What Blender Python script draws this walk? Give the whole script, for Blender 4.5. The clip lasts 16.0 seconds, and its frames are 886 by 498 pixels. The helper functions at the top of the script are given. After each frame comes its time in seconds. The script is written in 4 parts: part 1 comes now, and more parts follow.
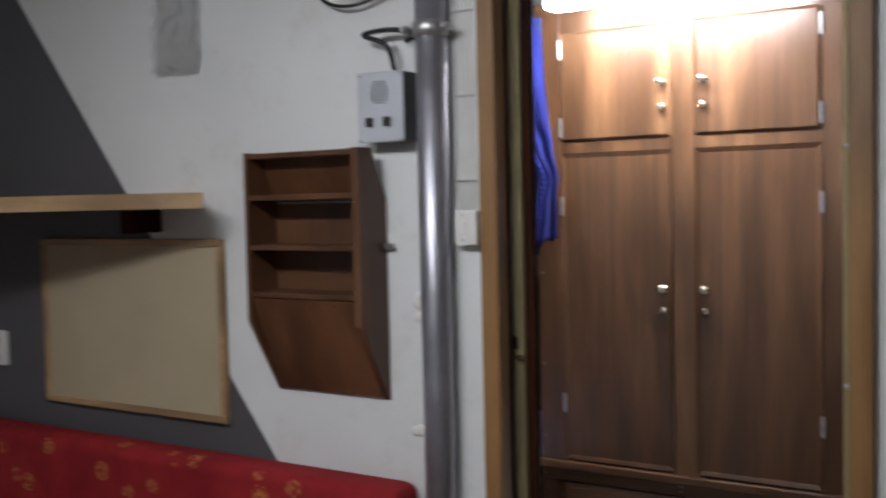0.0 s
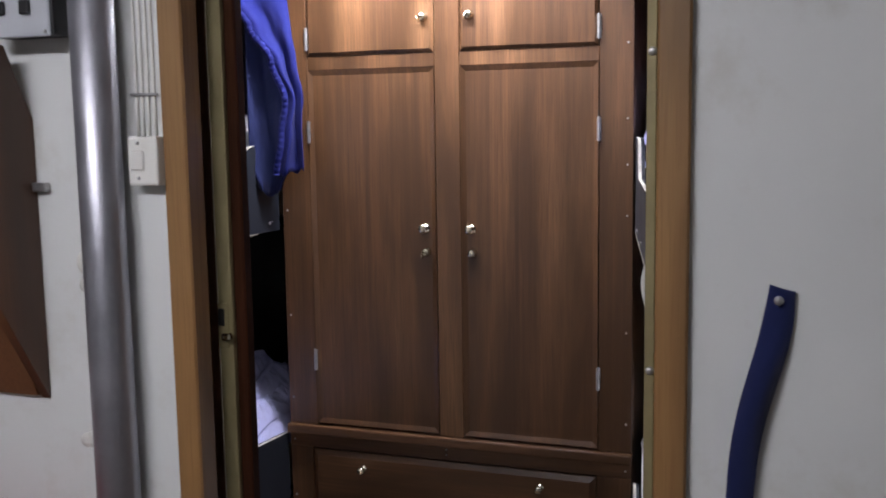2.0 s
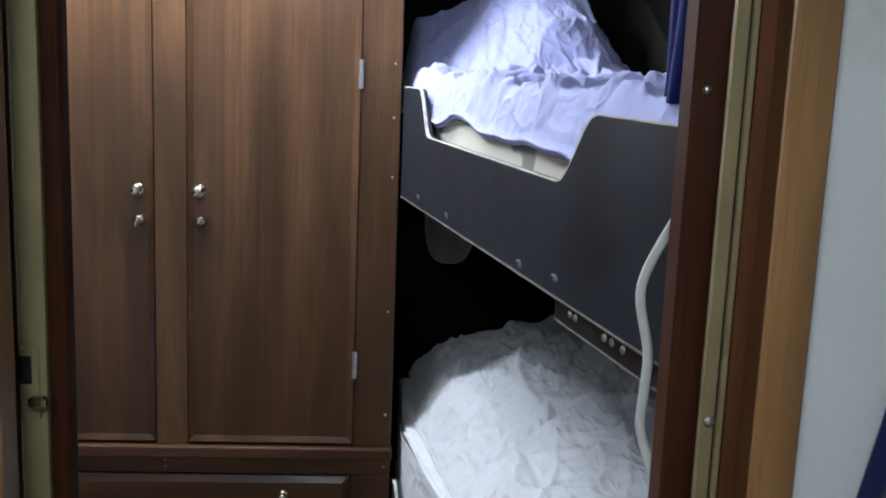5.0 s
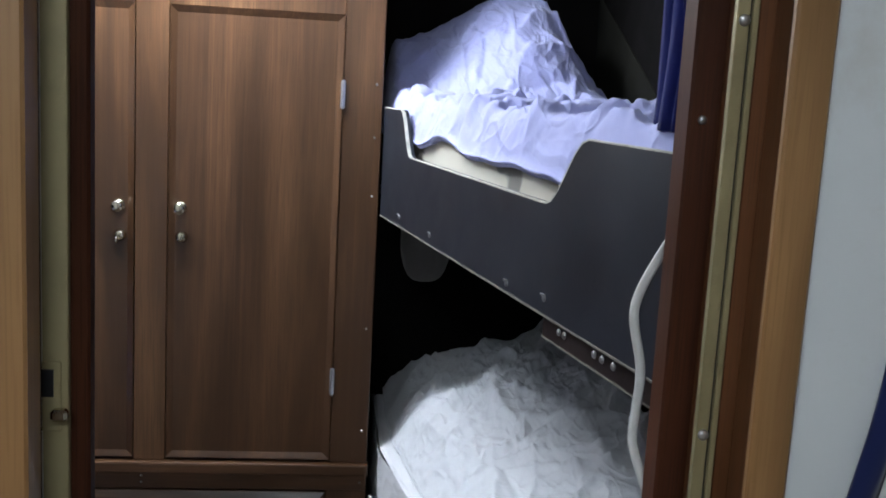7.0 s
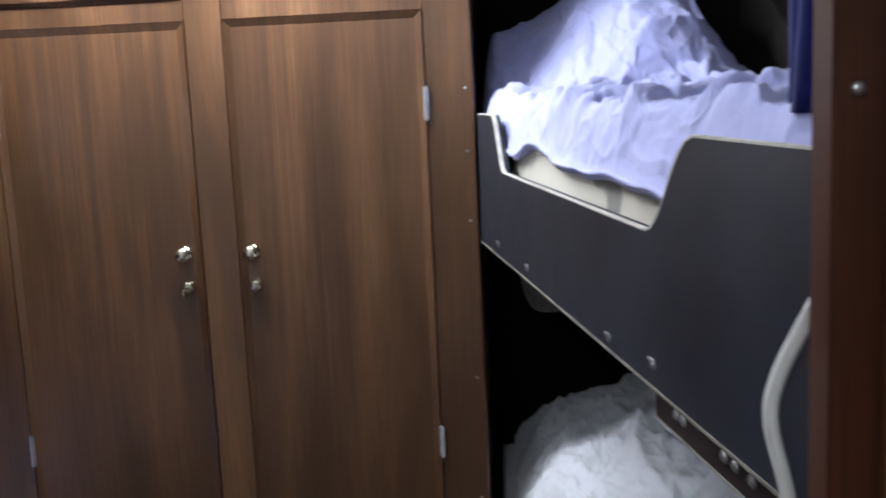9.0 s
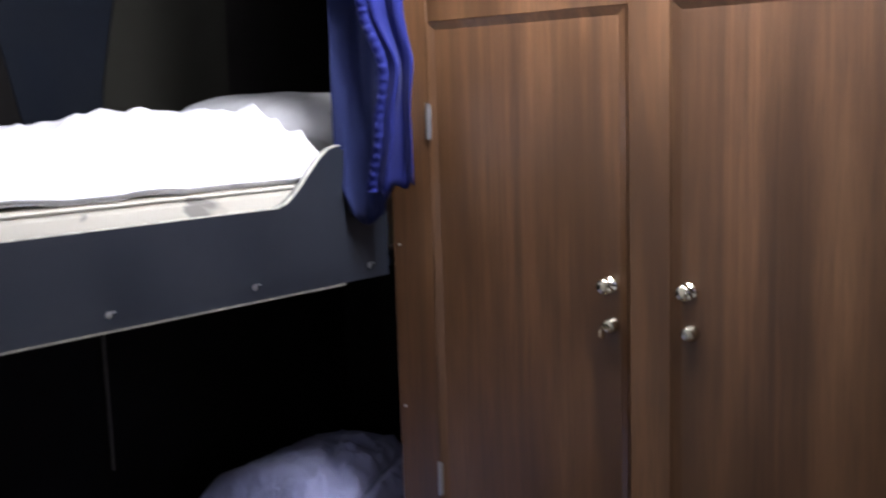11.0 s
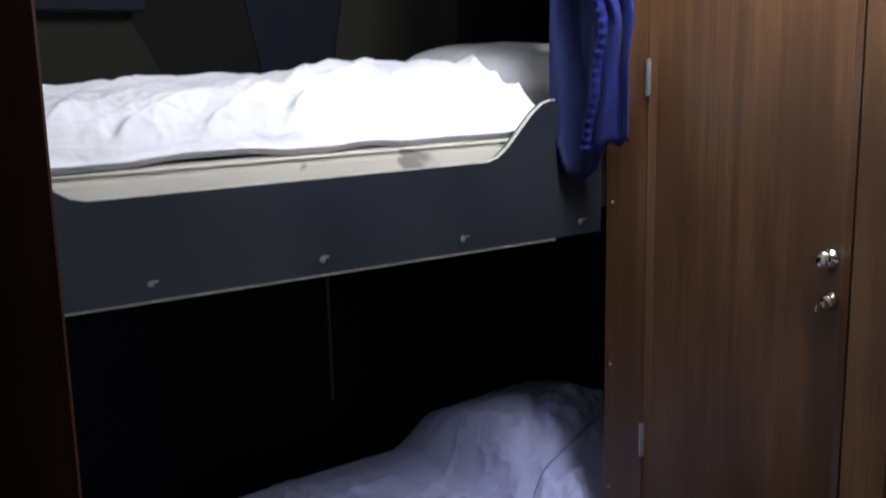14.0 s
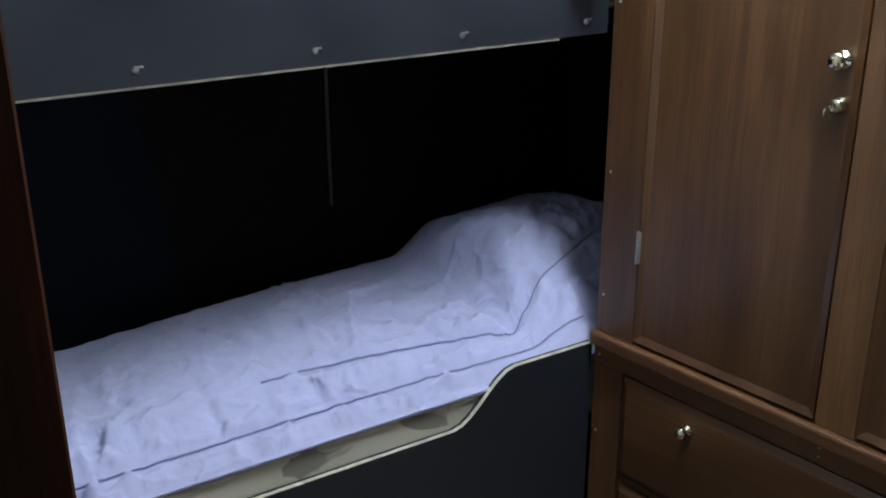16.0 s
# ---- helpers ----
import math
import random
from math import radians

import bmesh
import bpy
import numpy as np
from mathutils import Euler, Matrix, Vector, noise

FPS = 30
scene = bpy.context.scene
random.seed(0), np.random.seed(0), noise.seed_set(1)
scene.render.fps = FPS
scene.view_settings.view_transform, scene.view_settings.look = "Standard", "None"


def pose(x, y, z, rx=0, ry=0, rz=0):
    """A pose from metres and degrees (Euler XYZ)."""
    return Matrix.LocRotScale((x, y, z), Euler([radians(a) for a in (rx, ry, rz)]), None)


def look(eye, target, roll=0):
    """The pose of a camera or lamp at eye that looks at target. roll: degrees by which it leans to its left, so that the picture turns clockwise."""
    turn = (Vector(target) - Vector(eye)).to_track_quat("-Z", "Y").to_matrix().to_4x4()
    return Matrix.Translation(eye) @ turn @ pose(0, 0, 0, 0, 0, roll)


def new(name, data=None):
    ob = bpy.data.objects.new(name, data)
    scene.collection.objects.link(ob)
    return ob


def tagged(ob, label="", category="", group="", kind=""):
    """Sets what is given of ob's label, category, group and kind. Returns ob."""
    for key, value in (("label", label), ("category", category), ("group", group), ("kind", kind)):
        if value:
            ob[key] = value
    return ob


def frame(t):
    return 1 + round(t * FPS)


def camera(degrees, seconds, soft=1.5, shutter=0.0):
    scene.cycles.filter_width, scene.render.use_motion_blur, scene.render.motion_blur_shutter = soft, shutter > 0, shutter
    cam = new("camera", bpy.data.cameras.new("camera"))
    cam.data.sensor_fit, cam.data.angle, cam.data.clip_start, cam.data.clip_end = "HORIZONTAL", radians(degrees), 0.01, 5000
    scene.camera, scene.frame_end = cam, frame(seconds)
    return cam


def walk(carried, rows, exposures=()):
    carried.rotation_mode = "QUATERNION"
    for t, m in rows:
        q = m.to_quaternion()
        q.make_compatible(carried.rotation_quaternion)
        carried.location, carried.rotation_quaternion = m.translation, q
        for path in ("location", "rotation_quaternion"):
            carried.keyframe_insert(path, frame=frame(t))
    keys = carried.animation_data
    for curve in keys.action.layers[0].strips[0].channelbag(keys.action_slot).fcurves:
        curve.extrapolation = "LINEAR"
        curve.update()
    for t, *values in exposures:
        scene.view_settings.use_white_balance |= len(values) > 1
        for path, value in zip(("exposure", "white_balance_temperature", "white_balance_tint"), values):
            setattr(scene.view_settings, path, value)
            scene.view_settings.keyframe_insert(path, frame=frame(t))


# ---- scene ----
cam = camera(47.2, 16.0, soft=1.8, shutter=0.5)
PATH = [
    (0, (1.2, -3.499, 1.545), (0.133, -1.81, 1.445), -1.3),
    (0.5, (1.143, -3.458, 1.545), (0.347, -1.63, 1.382), -1.3),
    (1, (1.087, -3.363, 1.536), (0.476, -1.47, 1.33), -1.7),
    (1.5, (1.058, -3.164, 1.534), (0.429, -1.278, 1.312), -0.9),
    (2, (1.039, -2.972, 1.535), (0.374, -1.102, 1.284), -0.9),
    (2.5, (0.93, -2.819, 1.529), (0.317, -0.932, 1.273), -0.6),
    (3, (0.807, -2.683, 1.534), (0.415, -0.739, 1.269), -0.9),
    (3.5, (0.725, -2.587, 1.522), (0.39, -0.644, 1.184), -0.2),
    (4, (0.645, -2.506, 1.517), (0.468, -0.547, 1.156), 0.2),
    (4.5, (0.583, -2.514, 1.52), (0.611, -0.557, 1.109), -0.0),
    (5, (0.518, -2.566, 1.534), (0.653, -0.602, 1.178), 2.3),
    (5.2, (0.501, -2.579, 1.531), (0.667, -0.618, 1.175), 2.9),
    (7.5, (0.462, -2.604, 1.544), (0.695, -0.641, 1.238), 2.7),
    (8, (0.515, -2.547, 1.545), (0.715, -0.58, 1.241), 0.5),
    (8.2, (0.541, -2.497, 1.54), (0.701, -0.528, 1.226), -0.3),
    (10.3, (0.712, -1.759, 1.527), (-0.06, 0.065, 1.252), -2.4),
    (10.5, (0.699, -1.752, 1.557), (-0.17, 0.026, 1.263), -2.0),
    (11, (0.742, -1.669, 1.539), (-0.408, -0.058, 1.256), -1.9),
    (11.5, (0.781, -1.625, 1.568), (-0.544, -0.139, 1.388), -2.5),
    (12, (0.808, -1.633, 1.568), (-0.636, -0.252, 1.492), -3.0),
    (12.5, (0.813, -1.642, 1.559), (-0.702, -0.337, 1.533), -3.6),
    (13, (0.813, -1.642, 1.561), (-0.714, -0.353, 1.49), -2.8),
    (13.5, (0.804, -1.637, 1.561), (-0.711, -0.348, 1.35), -1.8),
    (14, (0.784, -1.624, 1.571), (-0.703, -0.344, 1.18), -1.2),
    (14.5, (0.78, -1.623, 1.542), (-0.707, -0.378, 1.054), -1.0),
    (15, (0.789, -1.599, 1.527), (-0.677, -0.375, 0.935), -0.8),
    (15.5, (0.79, -1.593, 1.511), (-0.659, -0.382, 0.853), -0.3),
    (16, (0.787, -1.587, 1.506), (-0.648, -0.389, 0.795), -0.2),
]
walk(cam, [(t, look(eye, target, roll)) for t, eye, target, roll in PATH],
     exposures=[(0.0, 0.0, 6750, 16), (2.0, 0.0, 6750, 20), (3.0, 0.0, 6600, 15), (4.0, 0.08, 6300, 10), (4.5, 0.02, 6150, 8), (8.2, 0.0, 6250, 10), (10.3, 0.1, 6450, 16), (11.0, -0.05, 6500, 18), (12.0, -0.72, 6200, 12), (13.0, -0.8, 6200, 12), (13.5, -0.7, 6300, 13), (14.0, -0.62, 6450, 13), (14.5, 0.1, 6500, 6), (15.0, 0.32, 6500, 2), (15.5, 0.22, 6550, 1), (16.0, 0.1, 6550, 1)])

# ---- light ----
world = bpy.data.worlds.new("world")
scene.world = world
world.use_nodes = True
world.node_tree.nodes["Background"].inputs[0].default_value = (0.02, 0.022, 0.028, 1)
world.node_tree.nodes["Background"].inputs[1].default_value = 0.2


LAMP = (-0.02, -0.25, 2.235)   # cabin strip lamp
SALON = (0.12, -3.10, 2.24)   # saloon strip lamp


# ---- materials ----
class Nodes:
    """A small builder round one material's node tree."""

    def __init__(self, name, rough=0.5, metal=0.0, spec=0.5):
        self.mat = bpy.data.materials.new(name)
        self.mat.use_nodes = True
        self.tree = self.mat.node_tree
        self.bsdf = self.tree.nodes["Principled BSDF"]
        self.bsdf.inputs["Roughness"].default_value = rough
        self.bsdf.inputs["Metallic"].default_value = metal
        self.bsdf.inputs["Specular IOR Level"].default_value = spec
        self.coord = self.tree.nodes.new("ShaderNodeTexCoord").outputs["Object"]

    def link(self, a, b):
        self.tree.links.new(a, b)

    def mapped(self, scale, loc=(0, 0, 0), rot=(0, 0, 0), rand=0.0):
        m = self.tree.nodes.new("ShaderNodeMapping")
        m.inputs["Scale"].default_value, m.inputs["Location"].default_value, m.inputs["Rotation"].default_value = scale, loc, rot
        self.link(self.coord, m.inputs["Vector"])
        if rand:
            info = self.tree.nodes.new("ShaderNodeObjectInfo")
            mul = self.tree.nodes.new("ShaderNodeMath")
            mul.operation = "MULTIPLY"
            mul.inputs[1].default_value = rand
            self.link(info.outputs["Random"], mul.inputs[0])
            self.link(mul.outputs[0], m.inputs["Location"])
        return m.outputs[0]

    def noise(self, vec, scale, detail=4.0, rough=0.55, dist=0.0):
        n = self.tree.nodes.new("ShaderNodeTexNoise")
        n.inputs["Scale"].default_value, n.inputs["Detail"].default_value = scale, detail
        n.inputs["Roughness"].default_value, n.inputs["Distortion"].default_value = rough, dist
        self.link(vec, n.inputs["Vector"])
        return n.outputs["Fac"]

    def ramp(self, fac, stops):
        r = self.tree.nodes.new("ShaderNodeValToRGB")
        while len(r.color_ramp.elements) < len(stops):
            r.color_ramp.elements.new(0.5)
        for e, (p, c) in zip(r.color_ramp.elements, stops):
            e.position, e.color = p, (*c, 1) if len(c) == 3 else c
        self.link(fac, r.inputs[0])
        return r.outputs[0]

    def mix(self, fac, a, b, kind="MIX"):
        m = self.tree.nodes.new("ShaderNodeMix")
        m.data_type, m.blend_type = "RGBA", kind
        for v, s in ((fac, m.inputs[0]), (a, m.inputs[6]), (b, m.inputs[7])):
            if isinstance(v, (int, float)):
                s.default_value = v
            elif isinstance(v, tuple):
                s.default_value = (*v, 1)
            else:
                self.link(v, s)
        return m.outputs[2]

    def colour(self, out):
        if isinstance(out, tuple):
            self.bsdf.inputs["Base Color"].default_value = (*out, 1)
        else:
            self.link(out, self.bsdf.inputs["Base Color"])
        return self

    def roughness(self, fac, lo, hi):
        self.link(self.ramp(fac, [(0.3, (lo,) * 3), (0.7, (hi,) * 3)]), self.bsdf.inputs["Roughness"])
        return self

    def bump(self, fac, strength, distance):
        b = self.tree.nodes.new("ShaderNodeBump")
        b.inputs["Strength"].default_value, b.inputs["Distance"].default_value = strength, distance
        self.link(fac, b.inputs["Height"])
        self.link(b.outputs[0], self.bsdf.inputs["Normal"])
        return self


def wood(name, dark, mid, light, axis="z", rough=0.38, streak=1.0, rand=7.0, spec=0.5):
    """Straight-grained timber, the grain running along one axis."""
    n = Nodes(name, rough, spec=spec)
    def stretch(a, b):
        return {"z": (a, a, b), "x": (b, a, a), "y": (a, b, a)}[axis]
    broad = n.noise(n.mapped(stretch(5.0, 0.5), rand=rand), 1.0, 4, 0.6, 0.9)
    fine = n.noise(n.mapped(stretch(64, 0.7), rand=rand), 1.0, 5, 0.62, 0.5)
    pore = n.noise(n.mapped(stretch(420, 9), rand=rand), 1.0, 2, 0.5)
    base = n.ramp(broad, [(0.32, dark), (0.5, mid), (0.68, light)])
    c = n.mix(0.32 * streak, base, n.ramp(fine, [(0.3, dark), (0.55, mid), (0.75, light)]))
    c = n.mix(n.ramp(pore, [(0.35, (0.45,) * 3), (0.5, (0,) * 3)]), c, dark)
    blotch = n.noise(n.mapped(stretch(6.5, 1.1), rand=rand), 1.0, 3, 0.55, 0.4)
    c = n.mix(n.ramp(blotch, [(0.38, (0.85,) * 3), (0.62, (0,) * 3)]), c, tuple(v * 0.42 for v in mid))
    n.colour(c).roughness(blotch, rough * 0.85, rough * 1.25).bump(pore, 0.25, 0.0006)
    return n.mat


def plain(name, colour, rough=0.5, metal=0.0, vary=0.12, size=6.0, fine=120.0, relief=0.0006, dirt=None, spec=0.5):
    """Paint, plastic, laminate or metal with stains at two scales."""
    n = Nodes(name, rough, metal, spec)
    big, small = n.noise(n.mapped((1, 1, 1)), size, 5), n.noise(n.mapped((1, 1, 1)), fine, 3)
    lo = tuple(v * (1 - vary) for v in colour)
    hi = tuple(min(1.0, v * (1 + vary * 0.6)) for v in colour)
    c = n.ramp(big, [(0.3, lo), (0.7, hi)])
    if dirt:
        mask = n.noise(n.mapped((1, 1, 1), loc=(3, 1, 2)), size * 1.7, 6, 0.7)
        c = n.mix(n.ramp(mask, [(0.55, (0,) * 3), (0.72, (0.55,) * 3)]), c, dirt)
    n.colour(c).roughness(big, rough * 0.85, min(1.0, rough * 1.2))
    if relief:
        n.bump(small, 0.35, relief)
    return n.mat


def cloth(name, colour, rough=0.9, weave=900.0, vary=0.08, sheen=0.2, crumple=0.42):
    n = Nodes(name, rough, spec=0.2)
    n.bsdf.inputs["Sheen Weight"].default_value = sheen
    big, thread = n.noise(n.mapped((1, 1, 1)), 7.0, 4), n.noise(n.mapped((1, 1, 1)), weave, 2)
    def creases(scale, dist, shape, width):
        f = n.noise(n.mapped(shape, rot=(0, 0, 0.5)), scale, 1.5, 0.4, dist)
        return n.ramp(f, [(0.5 - width, (0,) * 3), (0.5, (1,) * 3), (0.5 + width, (0,) * 3)])
    lo = tuple(v * (1 - vary) for v in colour)
    n.colour(n.ramp(big, [(0.3, lo), (0.7, colour)]))
    h = n.mix(0.35, creases(4.0, 0.5, (1.8, 0.7, 1.0), 0.14), creases(9.0, 0.8, (1.4, 0.7, 1.0), 0.12))
    h = n.mix(0.3, h, big)
    h = n.mix(0.10, h, creases(13.0, 0.7, (1.7, 0.5, 1.0), 0.10))
    h = n.mix(0.04, h, thread)
    n.bump(h, crumple, 0.022)
    return n.mat


def glow(name, colour, strength):
    n = Nodes(name, 0.5)
    n.colour((0.9, 0.9, 0.9))
    n.bsdf.inputs["Emission Color"].default_value = (*colour, 1)
    n.bsdf.inputs["Emission Strength"].default_value = strength
    return n.mat


def patterned_red():
    """Red upholstery with scattered gold suns and squares."""
    n = Nodes("red_upholstery", 0.85, spec=0.2)
    vec = n.mapped((1, 1, 1))
    v = n.tree.nodes.new("ShaderNodeTexVoronoi")
    v.inputs["Scale"].default_value = 11.0
    n.link(vec, v.inputs["Vector"])
    ring = n.ramp(v.outputs["Distance"], [(0.16, (1,) * 3), (0.2, (0.25,) * 3), (0.24, (1,) * 3), (0.3, (0,) * 3)])
    ripple = n.noise(vec, 90, 3)
    mask = n.mix(1.0, ring, n.ramp(ripple, [(0.42, (0,) * 3), (0.55, (1,) * 3)]), "MULTIPLY")
    base = n.ramp(n.noise(vec, 8, 4), [(0.3, (0.20, 0.010, 0.014)), (0.7, (0.30, 0.018, 0.020))])
    n.colour(n.mix(mask, base, (0.42, 0.16, 0.05))).bump(n.noise(vec, 500, 2), 0.4, 0.002)
    return n.mat


def mattress_stuff():
    """Cream ticking with grey printed patches."""
    n = Nodes("mattress_ticking", 0.9, spec=0.2)
    vec = n.mapped((1, 1.0, 1))
    blot = n.noise(n.mapped((1, 6.0, 9)), 1.0, 3, 0.5, 0.6)
    c = n.mix(n.ramp(blot, [(0.60, (0,) * 3), (0.64, (0.75,) * 3)]), (0.62, 0.59, 0.50), (0.17, 0.16, 0.15))
    n.colour(c).bump(n.noise(vec, 240, 3), 0.3, 0.001)
    return n.mat


def clear_plastic(name, rough=0.08):
    n = Nodes(name, rough)
    n.colour((0.95, 0.96, 0.96))
    n.bsdf.inputs["Transmission Weight"].default_value = 0.92
    n.bsdf.inputs["IOR"].default_value = 1.25
    return n.mat


M = {}
M["mahogany"] = wood("mahogany_veneer", (0.034, 0.0142, 0.0060), (0.114, 0.0515, 0.0208), (0.248, 0.124, 0.054), rough=0.36, streak=1.25, spec=0.48)
M["mahogany_x"] = wood("mahogany_veneer_across", (0.034, 0.0142, 0.0060), (0.114, 0.0515, 0.0208), (0.248, 0.124, 0.054), axis="x", rough=0.36, streak=1.25, spec=0.48)
M["pine"] = wood("honey_pine", (0.22, 0.105, 0.035), (0.34, 0.175, 0.065), (0.44, 0.25, 0.10), rough=0.42)
M["pine_x"] = wood("honey_pine_across", (0.30, 0.17, 0.08), (0.42, 0.26, 0.13), (0.52, 0.34, 0.18), axis="x", rough=0.45)
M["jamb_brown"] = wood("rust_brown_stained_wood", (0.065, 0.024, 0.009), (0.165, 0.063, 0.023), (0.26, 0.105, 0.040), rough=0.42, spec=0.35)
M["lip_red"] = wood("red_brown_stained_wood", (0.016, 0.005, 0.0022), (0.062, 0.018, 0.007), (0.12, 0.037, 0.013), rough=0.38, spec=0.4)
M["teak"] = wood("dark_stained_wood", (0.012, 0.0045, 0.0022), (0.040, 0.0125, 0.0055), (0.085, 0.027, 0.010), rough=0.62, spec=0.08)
M["shelf_wood"] = wood("brown_plywood", (0.070, 0.027, 0.010), (0.115, 0.045, 0.018), (0.165, 0.070, 0.028), rough=0.45)
M["wall_white"] = plain("off_white_wall_paint", (0.66, 0.67, 0.66), 0.5, vary=0.05, size=3.0, dirt=(0.52, 0.50, 0.45))
M["wall_dark"] = plain("dark_grey_wall_paint", (0.075, 0.072, 0.078), 0.55, vary=0.1, size=4.0)
M["ceiling"] = plain("ceiling_paint", (0.55, 0.55, 0.53), 0.7, vary=0.05)
M["floor"] = plain("brown_vinyl_floor", (0.10, 0.065, 0.045), 0.45, vary=0.2, size=9.0, dirt=(0.06, 0.05, 0.04))
M["board_grey"] = plain("blue_grey_laminate", (0.0145, 0.0175, 0.025), 0.42, vary=0.12, size=5.0, relief=0.0004, dirt=(0.020, 0.023, 0.030))
M["edge_white"] = plain("worn_white_edging", (0.55, 0.53, 0.46), 0.55, vary=0.3, size=40.0, dirt=(0.12, 0.10, 0.08))
# dark hull paints, lowered to near black so they hold the recesses' shade too
M["hull_blue"] = plain("hull_blue_grey_paint_shaded", (0.0050, 0.0072, 0.0125), 0.8, vary=0.2, size=5.0, spec=0.15)
M["hull_brown"] = plain("hull_brown_paint_shaded", (0.0052, 0.0042, 0.0038), 0.8, vary=0.2, size=5.0, spec=0.15)
M["hull_tan"] = plain("hull_olive_tan_paint_shaded", (0.0165, 0.0155, 0.0120), 0.85, vary=0.12, size=5.0, spec=0.15)
M["port_box"] = plain("dark_blue_grey_gloss_paint_shaded", (0.0045, 0.006, 0.010), 0.7, vary=0.2, size=8.0, spec=0.15)
M["steel"] = plain("brushed_steel_pipe", (0.37, 0.37, 0.41), 0.40, 0.85, vary=0.15, size=14.0)
M["nickel"] = plain("polished_nickel", (0.62, 0.57, 0.44), 0.18, 1.0, vary=0.1, size=60.0, relief=0)
M["brass_strip"] = plain("dull_brass_strip", (0.30, 0.25, 0.13), 0.55, 0.35, vary=0.18, size=12.0, dirt=(0.2, 0.17, 0.09))
M["zinc"] = plain("zinc_screw", (0.5, 0.5, 0.5), 0.35, 0.9, vary=0.2, size=90.0, relief=0)
M["white_plastic"] = plain("white_plastic", (0.72, 0.71, 0.67), 0.35, vary=0.05, size=12.0, relief=0.0002)
M["panel_grey"] = plain("pale_grey_panel", (0.50, 0.52, 0.56), 0.4, 0.15, vary=0.06, size=12.0)
M["black"] = plain("black_plastic", (0.012, 0.012, 0.014), 0.45, vary=0.15, size=20.0)
M["iron"] = plain("dark_brown_iron", (0.022, 0.014, 0.012), 0.5, 0.3, vary=0.25, size=14.0)
M["grey_flange"] = plain("grey_painted_metal", (0.15, 0.155, 0.15), 0.45, 0.2, vary=0.15, size=20.0)
M["white_rope"] = plain("white_cord", (0.62, 0.61, 0.58), 0.8, vary=0.1, size=30.0)
M["cork"] = plain("tan_pinboard_cloth", (0.40, 0.33, 0.22), 0.85, vary=0.08, size=5.0, fine=500.0, relief=0.001)
M["linen_white"] = cloth("white_cotton", (0.80, 0.80, 0.82), crumple=0.62)
M["linen_lavender"] = cloth("pale_lavender_cotton", (0.43, 0.45, 0.74), crumple=0.8)
M["linen_quilt"] = cloth("lavender_quilt", (0.44, 0.46, 0.72), crumple=0.75)
M["linen_grey"] = cloth("grey_white_cotton", (0.68, 0.69, 0.72), crumple=0.8)
M["pillow_grey"] = cloth("grey_pillow_cotton", (0.42, 0.42, 0.42))
M["blue_curtain"] = cloth("royal_blue_cotton", (0.007, 0.011, 0.105), vary=0.25, sheen=0.04, crumple=0.12)
# reverse of the curtain cloth, its blue dulled to carry the inner fold's shade
M["blue_shade_side"] = cloth("shaded_blue_cotton_reverse", (0.012, 0.018, 0.070), vary=0.25, sheen=0.05, crumple=0.12)
M["blue_navy"] = cloth("navy_blue_webbing", (0.010, 0.016, 0.075), vary=0.2, weave=500.0, crumple=0.06)
M["bundle"] = cloth("dim_grey_cloth", (0.16, 0.15, 0.14))
# darker quilt colour that stands in for the shade in the seam grooves
M["seam_shade"] = cloth("lavender_seam_shade", (0.20, 0.21, 0.40), crumple=0.06)
M["lower_edge"] = plain("scuffed_lower_edge", (0.20, 0.185, 0.15), 0.6, vary=0.35, size=40.0, dirt=(0.05, 0.045, 0.04))
M["seam_strip"] = plain("dull_joint_strip", (0.085, 0.075, 0.06), 0.6, vary=0.3, size=30.0)
M["ticking"] = mattress_stuff()
M["red"] = patterned_red()
M["diffuser"] = glow("cabin_lamp_diffuser", (0.86, 0.92, 1.0), 180.0)
M["diffuser_saloon"] = glow("saloon_lamp_diffuser", (0.87, 0.94, 1.0), 50.0)
M["plastic_clear"] = clear_plastic("clear_plastic_film")
M["glass_dark"] = plain("night_dark_glass", (0.004, 0.005, 0.008), 0.05, vary=0.1, relief=0)


# ---- mesh helpers ----
def box(bm, x0, x1, y0, y1, z0, z1, bevel=0.0, seg=1, m=None):
    made = bmesh.ops.create_cube(bm, size=1.0)["verts"]
    t = Matrix.Translation(((x0 + x1) / 2, (y0 + y1) / 2, (z0 + z1) / 2)) @ Matrix.Diagonal((x1 - x0, y1 - y0, z1 - z0, 1))
    bmesh.ops.transform(bm, matrix=(m @ t) if m else t, verts=made)
    if bevel:
        edges = list({e for v in made for e in v.link_edges})
        bmesh.ops.bevel(bm, geom=edges, offset=bevel, segments=seg, affect="EDGES", profile=0.6)
    return bm


def lathe(bm, profile, m, seg=20):
    """Turn (radius, height) pairs about the z axis of m."""
    rings = []
    for r, h in profile:
        rings.append([bm.verts.new(m @ Vector((r * math.cos(2 * math.pi * i / seg), r * math.sin(2 * math.pi * i / seg), h))) for i in range(seg)])
    for a, b in zip(rings, rings[1:]):
        for i in range(seg):
            bm.faces.new((a[i], a[(i + 1) % seg], b[(i + 1) % seg], b[i]))
    bm.faces.new(list(reversed(rings[0])))
    bm.faces.new(rings[-1])
    return bm


